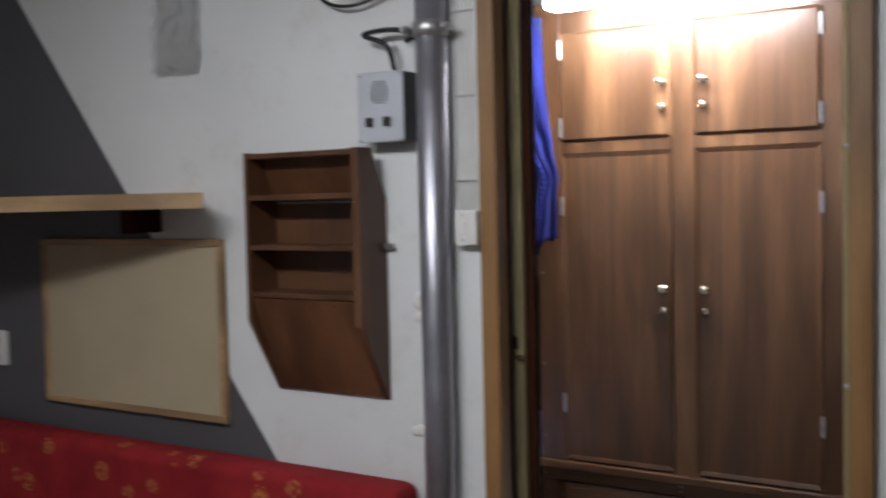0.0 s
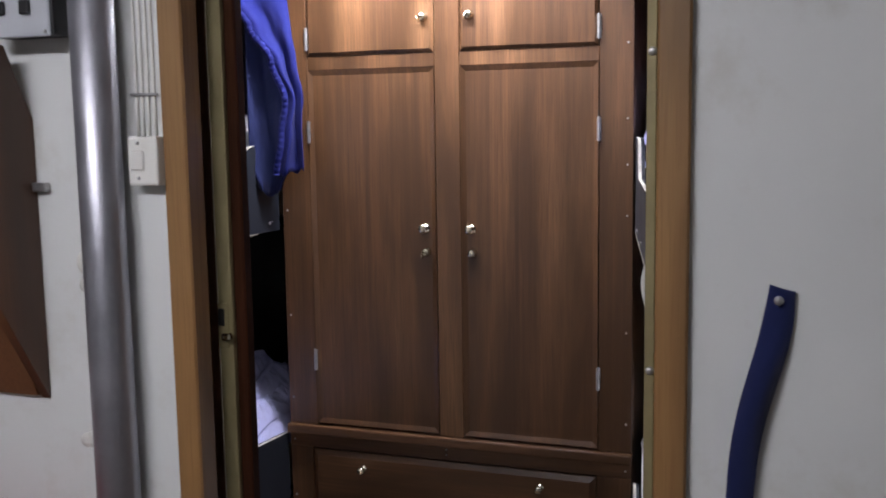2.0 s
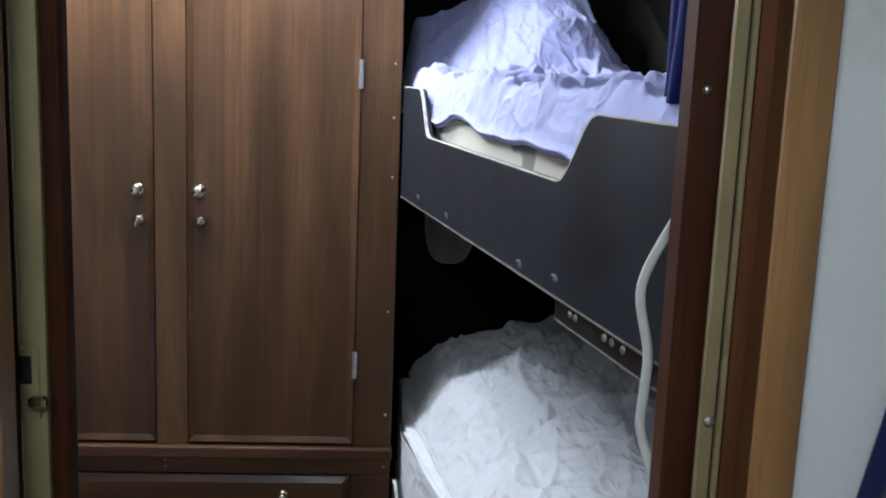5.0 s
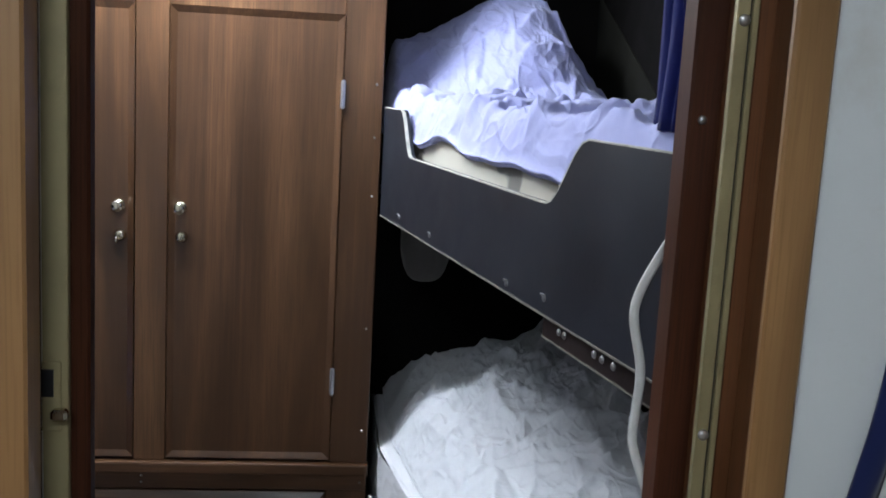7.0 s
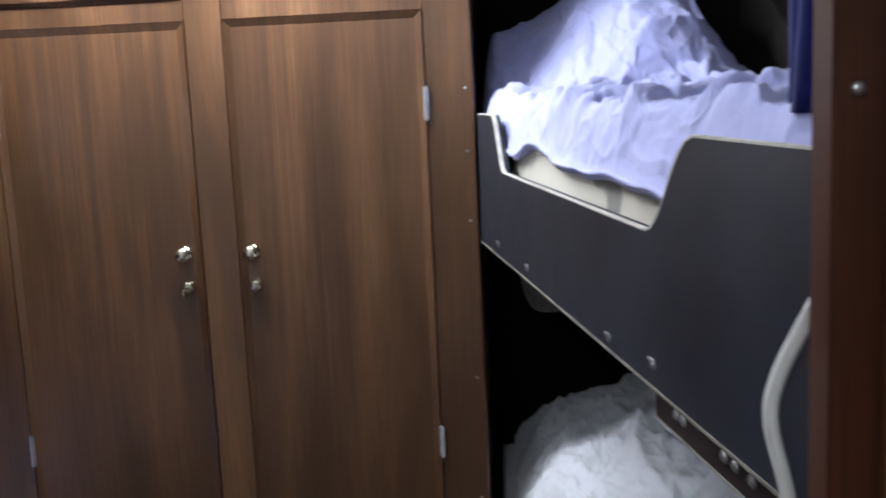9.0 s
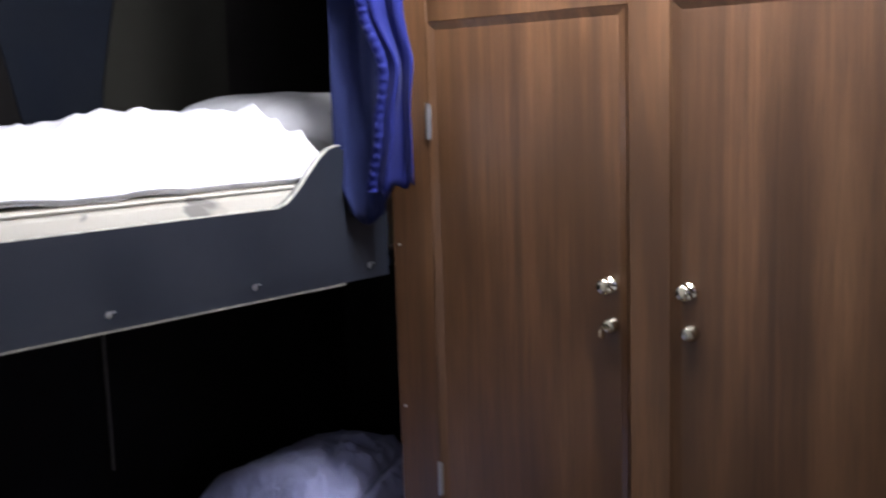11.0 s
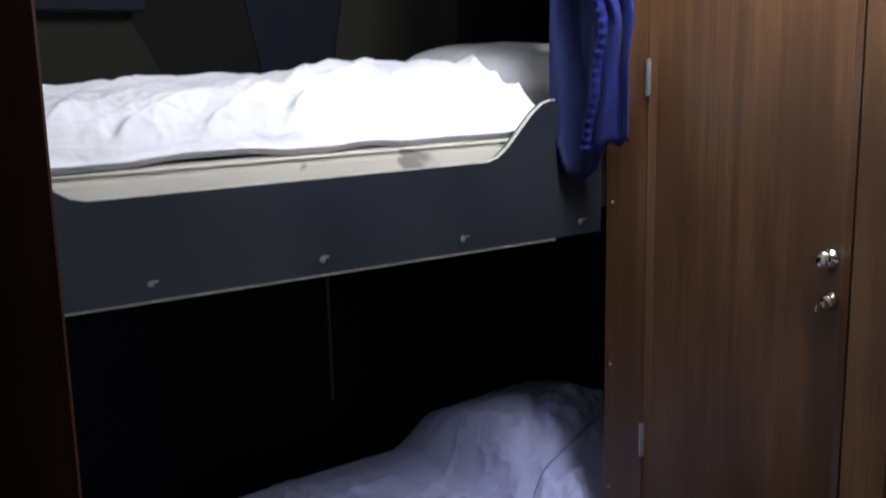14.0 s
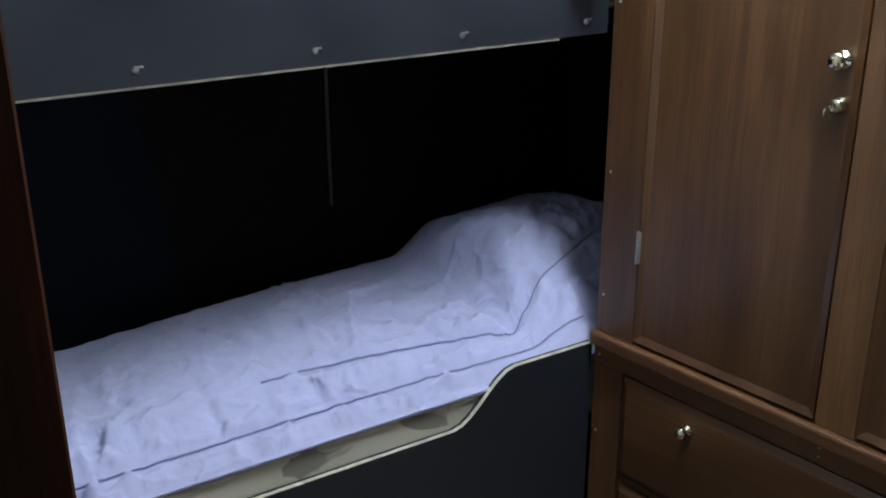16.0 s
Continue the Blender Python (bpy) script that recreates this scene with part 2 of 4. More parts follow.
def tube(bm, points, radius, seg=8):
    """Sweep a circle along a line of points."""
    pts = [Vector(p) for p in points]
    rings = []
    for i, p in enumerate(pts):
        d = (pts[min(i + 1, len(pts) - 1)] - pts[max(i - 1, 0)]).normalized()
        q = d.to_track_quat("Z", "Y").to_matrix()
        rings.append([bm.verts.new(p + q @ Vector((radius * math.cos(2 * math.pi * k / seg), radius * math.sin(2 * math.pi * k / seg), 0))) for k in range(seg)])
    for a, b in zip(rings, rings[1:]):
        best = min(range(seg), key=lambda s: (a[0].co - b[s].co).length)
        for i in range(seg):
            bm.faces.new((a[i], a[(i + 1) % seg], b[(i + 1 + best) % seg], b[(i + best) % seg]))
    bm.faces.new(list(reversed(rings[0])))
    bm.faces.new(rings[-1])
    return bm


def smooth_line(points, steps=8):
    """Catmull-Rom through the points."""
    pts = [Vector(p) for p in points]
    pts = [2 * pts[0] - pts[1]] + pts + [2 * pts[-1] - pts[-2]]
    out = []
    for a, b, c, d in zip(pts, pts[1:], pts[2:], pts[3:]):
        for k in range(steps):
            t = k / steps
            out.append(0.5 * ((2 * b) + (c - a) * t + (2 * a - 5 * b + 4 * c - d) * t * t + (3 * b - a - 3 * c + d) * t ** 3))
    return out + [pts[-2]]


def prism(bm, outline, depth, m):
    """Extrude a flat outline of (a, b) pairs by depth along the z axis of m."""
    lo = [bm.verts.new(m @ Vector((a, b, 0))) for a, b in outline]
    hi = [bm.verts.new(m @ Vector((a, b, depth))) for a, b in outline]
    bm.faces.new(list(reversed(lo)))
    bm.faces.new(hi)
    for i in range(len(lo)):
        j = (i + 1) % len(lo)
        bm.faces.new((lo[i], lo[j], hi[j], hi[i]))
    bmesh.ops.recalc_face_normals(bm, faces=bm.faces)
    return bm


def mesh_from(name, bm, material, soft=False):
    data = bpy.data.meshes.new(name)
    bmesh.ops.recalc_face_normals(bm, faces=bm.faces)
    bm.to_mesh(data)
    bm.free()
    data.materials.append(material)
    if soft:
        for p in data.polygons:
            p.use_smooth = True
    return data


def part(name, bm, material, parent, label="", soft=False):
    ob = new(name, mesh_from(name, bm, material, soft))
    ob.parent = parent
    if parent is not None:
        ob.matrix_parent_inverse = parent.matrix_world.inverted() if parent.type != "EMPTY" else Matrix.Translation(-parent.location)
    return tagged(ob, label) if label else ob


def thing(name, at, label, category, group="", kind=""):
    ob = new(name)
    ob.location, ob.empty_display_size = at, 0.1
    return tagged(ob, label, category, group, kind)


def solid(name, bm, material, label, category, group="", kind="", soft=False):
    return tagged(new(name, mesh_from(name, bm, material, soft)), label, category, group, kind)


def B(*args, **kw):
    return box(bmesh.new(), *args, **kw)


FRONT = Matrix(((1, 0, 0, 0), (0, 0, -1, 0), (0, 1, 0, 0), (0, 0, 0, 1)))  # a, b, depth -> x, z, towards -y


def screw(parent, p, face, r=0.0045, name="screw", material="zinc"):
    """A domed screw head at p, facing the direction given."""
    m = Matrix.Translation(p) @ Vector(face).to_track_quat("Z", "Y").to_matrix().to_4x4()
    return part(name, lathe(bmesh.new(), [(r, 0), (r, 0.0012), (r * 0.7, 0.003), (r * 0.2, 0.0035)], m, 10), M[material], parent, soft=True)


# ---- setting ----
TOP, BACK, PF, PB = 2.32, 0.62, -1.695, -1.600  # ceiling height, forward bulkhead, partition's two faces
solid("floor", B(-2.2, 2.8, -5.2, BACK + 0.1, -0.06, 0.0), M["floor"], "dark brown vinyl floor", "floor", kind="structure")
solid("ceiling", B(-2.2, 2.8, -5.2, BACK + 0.1, TOP, TOP + 0.05), M["ceiling"], "pale painted cabin ceiling", "ceiling", kind="structure")
solid("wall_north", B(-1.6, 1.6, BACK, BACK + 0.1, 0, TOP), M["hull_brown"], "dark painted forward bulkhead behind the berths, recess shade included in the colour", "wall", kind="structure")
solid("wall_south", B(-2.2, 2.8, -5.2, -5.1, 0, TOP), M["wall_white"], "off-white painted saloon wall", "wall", kind="structure")
solid("wall_west_saloon", B(-2.2, -2.1, -5.1, PF, 0, TOP), M["wall_white"], "off-white painted saloon side wall", "wall", kind="structure")
solid("wall_east_saloon", B(2.7, 2.8, -5.1, PF, 0, TOP), M["wall_white"], "off-white painted saloon side wall", "wall", kind="structure")
HULL = 1.27
wall_west = solid("wall_west", B(-HULL - 0.08, -HULL, PB, BACK, 0, TOP), M["hull_brown"], "dark painted hull lining with angular colour fields, recess shade included in the colours", "wall", kind="structure")
wall_east = solid("wall_east", B(HULL, HULL + 0.08, PB, BACK, 0, TOP), M["hull_brown"], "dark painted hull lining with angular colour fields, recess shade included in the colours", "wall", kind="structure")

# partition with the doorway; left leaf, right leaf, lintel
DL, DR, DTOP = 0.19, 0.89, 2.08
partition = thing("wall_partition", (0, PF, 0), "white partition with dark grey painted corners round a doorway", "wall", kind="structure")
part("wall_panel", B(-2.1, DL, PF, PB, 0, TOP), M["wall_white"], partition)
part("wall_panel", B(DR, 2.7, PF, PB, 0, TOP), M["wall_white"], partition)
part("lintel_panel", B(DL, DR, PF, PB, DTOP, TOP), M["wall_white"], partition)
LEFTLINE = lambda z: -0.422 - (z - 0.934) / 1.309
part("painted_field", prism(bmesh.new(), [(-2.1, 0.0), (LEFTLINE(0), 0.0), (LEFTLINE(TOP - 0.01), TOP - 0.01), (-2.1, TOP - 0.01)], 0.003, Matrix.Translation((0, PF, 0)) @ FRONT), M["wall_dark"], partition, "dark grey painted field with a slanting edge")
RIGHTLINE = lambda z: 1.129 + (z - 1.013) / 2.77
part("painted_field", prism(bmesh.new(), [(RIGHTLINE(0.0), 0.0), (2.7, 0.0), (2.7, TOP - 0.01), (RIGHTLINE(TOP - 0.01), TOP - 0.01)], 0.003, Matrix.Translation((0, PF, 0)) @ FRONT), M["wall_dark"], partition, "dark grey painted field with a slanting edge")


def frame_post(name, x0, x1, y0, y1, material, label, z1=DTOP, bevel=0.003):
    return part(name, B(x0, x1, y0, y1, 0, z1, bevel=bevel), M[material], door_frame, label)


door_frame = thing("door_frame", (0.54, PF, 0), "layered pine and dark wood door frame with brass strips", "door frame", kind="structure")
# left side
frame_post("casing", 0.158, 0.199, PF - 0.014, PF + 0.03, "pine", "honey pine casing")
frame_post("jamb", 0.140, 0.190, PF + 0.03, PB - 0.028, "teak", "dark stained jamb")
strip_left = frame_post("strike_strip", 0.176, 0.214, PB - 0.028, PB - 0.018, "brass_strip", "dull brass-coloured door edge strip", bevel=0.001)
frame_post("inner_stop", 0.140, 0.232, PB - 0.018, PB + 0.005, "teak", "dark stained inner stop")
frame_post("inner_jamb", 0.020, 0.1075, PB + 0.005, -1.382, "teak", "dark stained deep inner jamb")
# right side
frame_post("casing", 0.869, 0.910, PF - 0.014, PF - 0.002, "pine", "honey pine casing")
frame_post("jamb", 0.883, 0.905, PF - 0.002, PB - 0.028, "jamb_brown", "rust-brown stained jamb")
strip_right = frame_post("strike_strip", 0.845, 0.858, PB - 0.028, PB - 0.018, "brass_strip", "dull brass-coloured channel strip with screws", bevel=0.001)
frame_post("edge_strip", 0.8605, 0.8665, PB - 0.030, PB - 0.018, "brass_strip", "narrow outer lip of the brass channel", bevel=0.001)
frame_post("strip_backing", 0.856, 0.868, PB - 0.0235, PB - 0.018, "black", "dark groove of the channel", bevel=0)
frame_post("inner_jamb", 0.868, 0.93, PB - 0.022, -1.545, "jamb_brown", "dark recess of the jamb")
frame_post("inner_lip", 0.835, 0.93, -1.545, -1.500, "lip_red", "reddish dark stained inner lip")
part("head_casing", B(0.158, 0.912, PF - 0.014, PF + 0.03, DTOP, DTOP + 0.04, bevel=0.003), M["pine_x"], door_frame)
part("head_jamb", B(0.19, 0.89, PF + 0.03, PB + 0.005, DTOP - 0.005, DTOP + 0.02), M["teak"], door_frame)
# latch in the left strip, screws in the right one
part("latch_plate", B(0.186, 0.208, PB - 0.0305, PB - 0.028, 1.19, 1.26, bevel=0.001), M["brass_strip"], strip_left, "brass latch plate")
part("latch_slot", B(0.190, 0.201, PB - 0.032, PB - 0.0305, 1.225, 1.252), M["black"], strip_left, "dark latch slot")
part("latch_bolt", B(0.200, 0.216, PB - 0.043, PB - 0.0305, 1.203, 1.215, bevel=0.003), M["nickel"], strip_left, "steel latch bolt")
for z in (0.42, 0.80, 1.198, 1.62, 1.9):
    screw(strip_right, (0.8525, PB - 0.028, z), (0, -1, 0), 0.006)
for z in (0.5, 1.05, 1.52, 1.85):
    screw(door_frame, (0.850, -1.545, z), (0, -1, 0), 0.005)

# painted colour fields on the hull lining
WEST = Matrix(((0, 0, 1, 0), (1, 0, 0, 0), (0, 1, 0, 0), (0, 0, 0, 1)))  # a, b, depth -> y, z, towards +x
EAST = Matrix(((0, 0, -1, 0), (1, 0, 0, 0), (0, 1, 0, 0), (0, 0, 0, 1)))
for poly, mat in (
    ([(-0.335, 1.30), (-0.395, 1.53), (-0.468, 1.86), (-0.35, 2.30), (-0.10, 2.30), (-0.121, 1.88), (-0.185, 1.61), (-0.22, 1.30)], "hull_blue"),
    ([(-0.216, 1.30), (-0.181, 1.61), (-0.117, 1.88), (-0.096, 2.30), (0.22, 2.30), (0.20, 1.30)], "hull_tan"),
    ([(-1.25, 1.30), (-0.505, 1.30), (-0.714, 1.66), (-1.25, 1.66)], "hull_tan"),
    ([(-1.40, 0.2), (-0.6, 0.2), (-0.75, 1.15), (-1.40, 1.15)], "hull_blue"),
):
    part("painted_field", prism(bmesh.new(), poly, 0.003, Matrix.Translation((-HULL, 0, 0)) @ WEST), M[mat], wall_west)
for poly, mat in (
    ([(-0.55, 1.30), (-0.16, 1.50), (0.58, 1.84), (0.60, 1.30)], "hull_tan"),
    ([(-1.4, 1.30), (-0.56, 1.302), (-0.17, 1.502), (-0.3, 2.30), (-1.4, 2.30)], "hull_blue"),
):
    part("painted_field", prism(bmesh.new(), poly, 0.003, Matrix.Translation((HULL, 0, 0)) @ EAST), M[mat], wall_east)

# ---- wardrobe ----
W = 0.575
wardrobe = thing("wardrobe", (0, 0.2, 0), "tall mahogany veneered wardrobe with four doors and two drawers", "wardrobe")
part("carcass", B(-W, W, 0.016, 0.55, 0.0, 2.27, bevel=0.003), M["mahogany"], wardrobe)
for x0, x1 in ((-W, -0.470), (-0.036, 0.045), (0.474, W)):
    part("stile", B(x0, x1, -0.004, 0.016, 0.53, 2.27, bevel=0.002), M["mahogany"], wardrobe)
for z0, z1 in ((1.70, 1.745), (2.15, 2.27)):
    for x0, x1 in ((-0.470, -0.036), (0.045, 0.474)):
        part("rail", B(x0, x1, -0.003, 0.016, z0, z1, bevel=0.002), M["mahogany"], wardrobe)
part("ledge", B(-W - 0.004, W + 0.004, -0.022, 0.016, 0.498, 0.530, bevel=0.006, seg=2), M["mahogany_x"], wardrobe, "moulded ledge above the drawers")
part("rail", B(-W, W, -0.006, 0.016, 0.452, 0.498, bevel=0.002), M["mahogany_x"], wardrobe)
for x0, x1 in ((-W, -0.492), (0.470, W)):
    part("stile", B(x0, x1, -0.004, 0.016, 0.0, 0.452, bevel=0.002), M["mahogany"], wardrobe)
for z0, z1 in ((0.178, 0.196), (0.0, 0.03)):
    part("rail", B(-0.492, 0.470, -0.003, 0.016, z0, z1, bevel=0.002), M["mahogany_x"], wardrobe)


def bevelled_front(x0, x1, z0, z1, proud, border):
    """A flat-fronted door or drawer: slab with a sloping border."""
    bm = bmesh.new()
    box(bm, x0, x1, -0.004, 0.016, z0, z1, bevel=0.002)
    c = [(x0 + 0.002, z0 + 0.002), (x1 - 0.002, z0 + 0.002), (x1 - 0.002, z1 - 0.002), (x0 + 0.002, z1 - 0.002)]
    d = [(x0 + border, z0 + border), (x1 - border, z0 + border), (x1 - border, z1 - border), (x0 + border, z1 - border)]
    lo = [bm.verts.new((x, -0.004, z)) for x, z in c]
    hi = [bm.verts.new((x, -0.004 - proud, z)) for x, z in d]
    for i in range(4):
        j = (i + 1) % 4
        bm.faces.new((lo[i], lo[j], hi[j], hi[i]))
    bm.faces.new(hi)
    bm.faces.new(list(reversed(lo)))
    return bm


def panelled_front(x0, x1, z0, z1, border):
    """A door whose flat panel sits a little behind a sloping border."""
    bm = box(bmesh.new(), x0, x1, 0.001, 0.016, z0, z1)
    c = [(x0, z0), (x1, z0), (x1, z1), (x0, z1)]
    d = [(x0 + border, z0 + border), (x1 - border, z0 + border), (x1 - border, z1 - border), (x0 + border, z1 - border)]
    back = [bm.verts.new((x, 0.001, z)) for x, z in c]
    lo = [bm.verts.new((x, -0.006, z)) for x, z in c]
    hi = [bm.verts.new((x, -0.0005, z)) for x, z in d]
    for i in range(4):
        j = (i + 1) % 4
        bm.faces.new((back[i], back[j], lo[j], lo[i]))
        bm.faces.new((lo[i], lo[j], hi[j], hi[i]))
    bm.faces.new(hi)
    return bm


def knob(parent, x, z, y, r=0.016):
    m = Matrix.Translation((x, y, z)) @ FRONT
    return part("knob", lathe(bmesh.new(), [(r * 1.0, 0), (r * 0.95, 0.003), (r * 0.5, 0.005), (r * 0.45, 0.013), (r * 0.8, 0.017), (r, 0.022), (r * 0.95, 0.027), (r * 0.6, 0.031), (r * 0.15, 0.032)], m, 24), M["nickel"], parent, "shiny round metal knob", soft=True)


def lock(parent, x, z, y, key=False, tilt=0.0):
    m = Matrix.Translation((x, y, z)) @ FRONT
    body = part("lock", lathe(bmesh.new(), [(0.0155, 0), (0.0155, 0.003), (0.0135, 0.006), (0.0115, 0.016), (0.0100, 0.018), (0.003, 0.018)], m, 20), M["nickel"], parent, "round metal cylinder lock", soft=True)
    part("keyhole", B(x - 0.0012, x + 0.0012, y - 0.0195, y - 0.0181, z - 0.005, z + 0.005), M["black"], body)
    if key:
        bm = bmesh.new()
        box(bm, x - 0.001, x + 0.001, y - 0.034, y - 0.0181, z - 0.004, z + 0.004, bevel=0.0004)
        lathe(bm, [(0.010, -0.001), (0.010, 0.001)], Matrix.Translation((x, y - 0.040, z - 0.008)) @ pose(0, 0, 0, 0, 90, 0), 14)
        part("key", bm, M["nickel"], body, "small flat key hanging in the lock")
    return body


def hinge(parent, x, z, y):
    bm = bmesh.new()
    box(bm, x - 0.006, x + 0.006, y - 0.003, y, z - 0.034, z + 0.034, bevel=0.0008)
    lathe(bm, [(0.004, -0.036), (0.004, 0.036)], Matrix.Translation((x, y - 0.004, z)), 10)
    return part("hinge", bm, M["zinc"], parent, "small steel butt hinge")


for x0, x1, s, hx in ((-0.468, -0.038, -1, -0.470), (0.047, 0.472, 1, 0.474)):
    low = part("door", panelled_front(x0, x1, 0.540, 1.700, 0.016), M["mahogany"], wardrobe, "tall mahogany door")
    up = part("door", bevelled_front(x0, x1, 1.745, 2.150, 0.007, 0.011), M["mahogany"], wardrobe, "short upper mahogany door")
    knob(low, 0.076 * s, 1.2, -0.001)
    lock(low, 0.076 * s + 0.004, 1.125, -0.001, key=(s < 0))
    knob(up, 0.074 * s + 0.006, 1.938, -0.011)
    lock(up, 0.074 * s + 0.006, 1.850, -0.011, key=True)
    for z in (0.755, 1.505):
        hinge(low, hx, z, -0.005)
    for z in (1.80, 2.09):
        hinge(up, hx, z, -0.005)
for z0, z1, zk in ((0.198, 0.447, 0.396), (0.032, 0.176, 0.11)):
    dr = part("drawer", bevelled_front(-0.489, 0.467, z0, z1, 0.008, 0.018), M["mahogany_x"], wardrobe, "wide mahogany drawer front")
    for x in (-0.305, 0.294):
        knob(dr, x, zk, -0.012, 0.013)
for s in (-1, 1):
    for z in (0.28, 0.475, 0.62, 0.90, 1.25, 1.40, 1.534, 1.75, 2.0):
        screw(wardrobe, (s * 0.558, -0.004 if z > 0.5 else -0.006, z), (0, -1, 0), 0.0032)
for z in (0.47, 0.488):
    screw(wardrobe, (-0.015, -0.006, z), (0, -1, 0), 0.003)

# ---- ceiling lamps ----
def strip_lamp(x, y, z, length, width, glowing, label):
    lamp = thing("ceiling_lamp", (x, y, z), label, "lamp")
    part("housing", B(x - length / 2 - 0.03, x + length / 2 + 0.03, y - width / 2 - 0.015, y + width / 2 + 0.015, z, TOP, bevel=0.006), M["white_plastic"], lamp)
    part("diffuser", B(x - length / 2, x + length / 2, y - width / 2, y + width / 2, z - 0.045, z - 0.001, bevel=0.014, seg=3), glowing, lamp, "glowing white tube cover")
    return lamp


strip_lamp(*LAMP, 0.74, 0.08, M["diffuser"], "lit fluorescent strip lamp on the cabin ceiling")
strip_lamp(*SALON, 0.92, 0.16, M["diffuser_saloon"], "lit fluorescent strip lamp on the saloon ceiling")

# ---- berths ----
K = {-1: 0.125, 1: 0.186}
Y0, Y1 = -1.44, 0.50


def front_x(s, y):
    """Where the berth's front board stands at y."""
    return s * (0.585 + K[s] * max(0.0, -y))


def board_frame(s):
    """a along the board from the wardrobe aft, b up, depth outwards to the aisle."""
    d = Vector((s * K[s], -1, 0)).normalized()
    n = Vector((-s, -K[s], 0)).normalized()
    return Matrix(((d.x, 0, n.x, s * 0.585), (d.y, 0, n.y, 0), (0, 1, 0, 0), (0, 0, 0, 1)))


def arc(a0, b0, a1, b1, steps=7):
    """An S-shaped run from one point to another."""
    return [(a0 + (a1 - a0) * t, b0 + (b1 - b0) * (3 * t * t - 2 * t ** 3)) for t in [i / steps for i in range(steps + 1)]]


def lee_board(berth, s, start, zlow, zhigh, zcut, cut, length):
    """Front board with a dip, white edging along its rim, screws below."""
    a, b, c, d = cut
    top = [(start, zhigh)] + arc(a, zhigh, b, zcut) + arc(c, zcut, d, zhigh) + [(length, zhigh)]
    m = board_frame(s)
    board = part("front_board", prism(bmesh.new(), [(start, zlow)] + top + [(length, zlow)], 0.016, m @ Matrix.Translation((0, 0, -0.012))), M["board_grey"], berth, "blue-grey laminate board with a curved dip")
    bm = bmesh.new()
    for (p, q), (r, t) in zip(top, top[1:]):
        v = Vector((r - p, t - q, 0))
        ang = math.atan2(v.y, v.x)
        mm = m @ Matrix.Translation((p, q, 0)) @ Matrix.Rotation(ang, 4, "Z")
        box(bm, -0.0005, v.length + 0.0005, -0.001, 0.0012, -0.0035, 0.0046, m=mm)
    part("rim_edging", bm, M["edge_white"], board, "worn white edging strip")
    bm = box(bmesh.new(), start, length, zlow - 0.0025, zlow + 0.001, -0.013, 0.005, m=m)
    part("lower_edging", bm, M["lower_edge"], board, "worn pale lower edge")
    return board


def mattress(s, ztop, thick, material, label, inset=0.02, y0=Y0 + 0.02, y1=Y1 - 0.02):
    ys = [y0 + (0.0 - y0) * i / 6 for i in range(7)] + [y1]
    outline = [(front_x(s, y) + s * inset, y) for y in ys] + [(s * (HULL - 0.02), y1), (s * (HULL - 0.02), y0)]
    bm = prism(bmesh.new(), outline, thick, Matrix.Translation((0, 0, ztop - thick)))
    bmesh.ops.bevel(bm, geom=bm.edges[:], offset=0.022, segments=3, affect="EDGES", profile=0.6)
    bed = thing("mattress", (s * 0.95, -0.45, ztop - thick), label, "mattress", group="bunk mattresses")
    part("cover", bm, material, bed)
    for dz in (-0.008, 0.010 - thick):
        part("piping", tube(bmesh.new(), [(front_x(s, y) + s * (inset + 0.001), y, ztop + dz) for y in ys[1:]], 0.004, 6), material, bed, "sewn edge piping", soft=True)
    return bed


def berth_base(berth, s, z):
    ys = [Y0 + (0.0 - Y0) * i / 4 for i in range(5)] + [Y1]
    outline = [(front_x(s, y) + s * 0.014, y) for y in ys] + [(s * (HULL - 0.004), Y1), (s * (HULL - 0.004), Y0)]
    return part("berth_base", prism(bmesh.new(), outline, 0.02, Matrix.Translation((0, 0, z))), M["board_grey"], berth)


def fold(p, scale, seed):
    """Ridged noise between 0 and 1: sharp creases."""
    v = noise.noise(Vector((p[0] * scale, p[1] * scale, seed)))
    return 1.0 - min(1.0, abs(v) * 2.6)


def smooth(t):
    t = max(0.0, min(1.0, t))
    return t * t * (3 - 2 * t)


def creased(x, y, rng, count, angle, spread, depth, size):
    """Height of many long soft folds strewn over a sheet, each thrown at its own angle."""
    total = np.zeros_like(x)
    for _ in range(count):
        cx, cy = rng.uniform(x.min(), x.max()), rng.uniform(y.min(), y.max())
        a = angle + rng.normal(0, spread)
        length, width = size * rng.uniform(0.4, 1.6), size * rng.uniform(0.045, 0.14)
        bend = rng.normal(0, 0.5) / size
        p = (y - cy) * math.cos(a) + (x - cx) * math.sin(a)
        q = (x - cx) * math.cos(a) - (y - cy) * math.sin(a) + bend * p * p * 0.3
        side = np.where(q > 0, 1.0, 2.2)
        total += depth * rng.uniform(0.35, 1.0) * (1 if rng.random() < 0.72 else -0.8) * (width / (size * 0.09)) * np.exp(-np.abs(side * q / width) ** 1.5 - (p / length) ** 4)
    return total


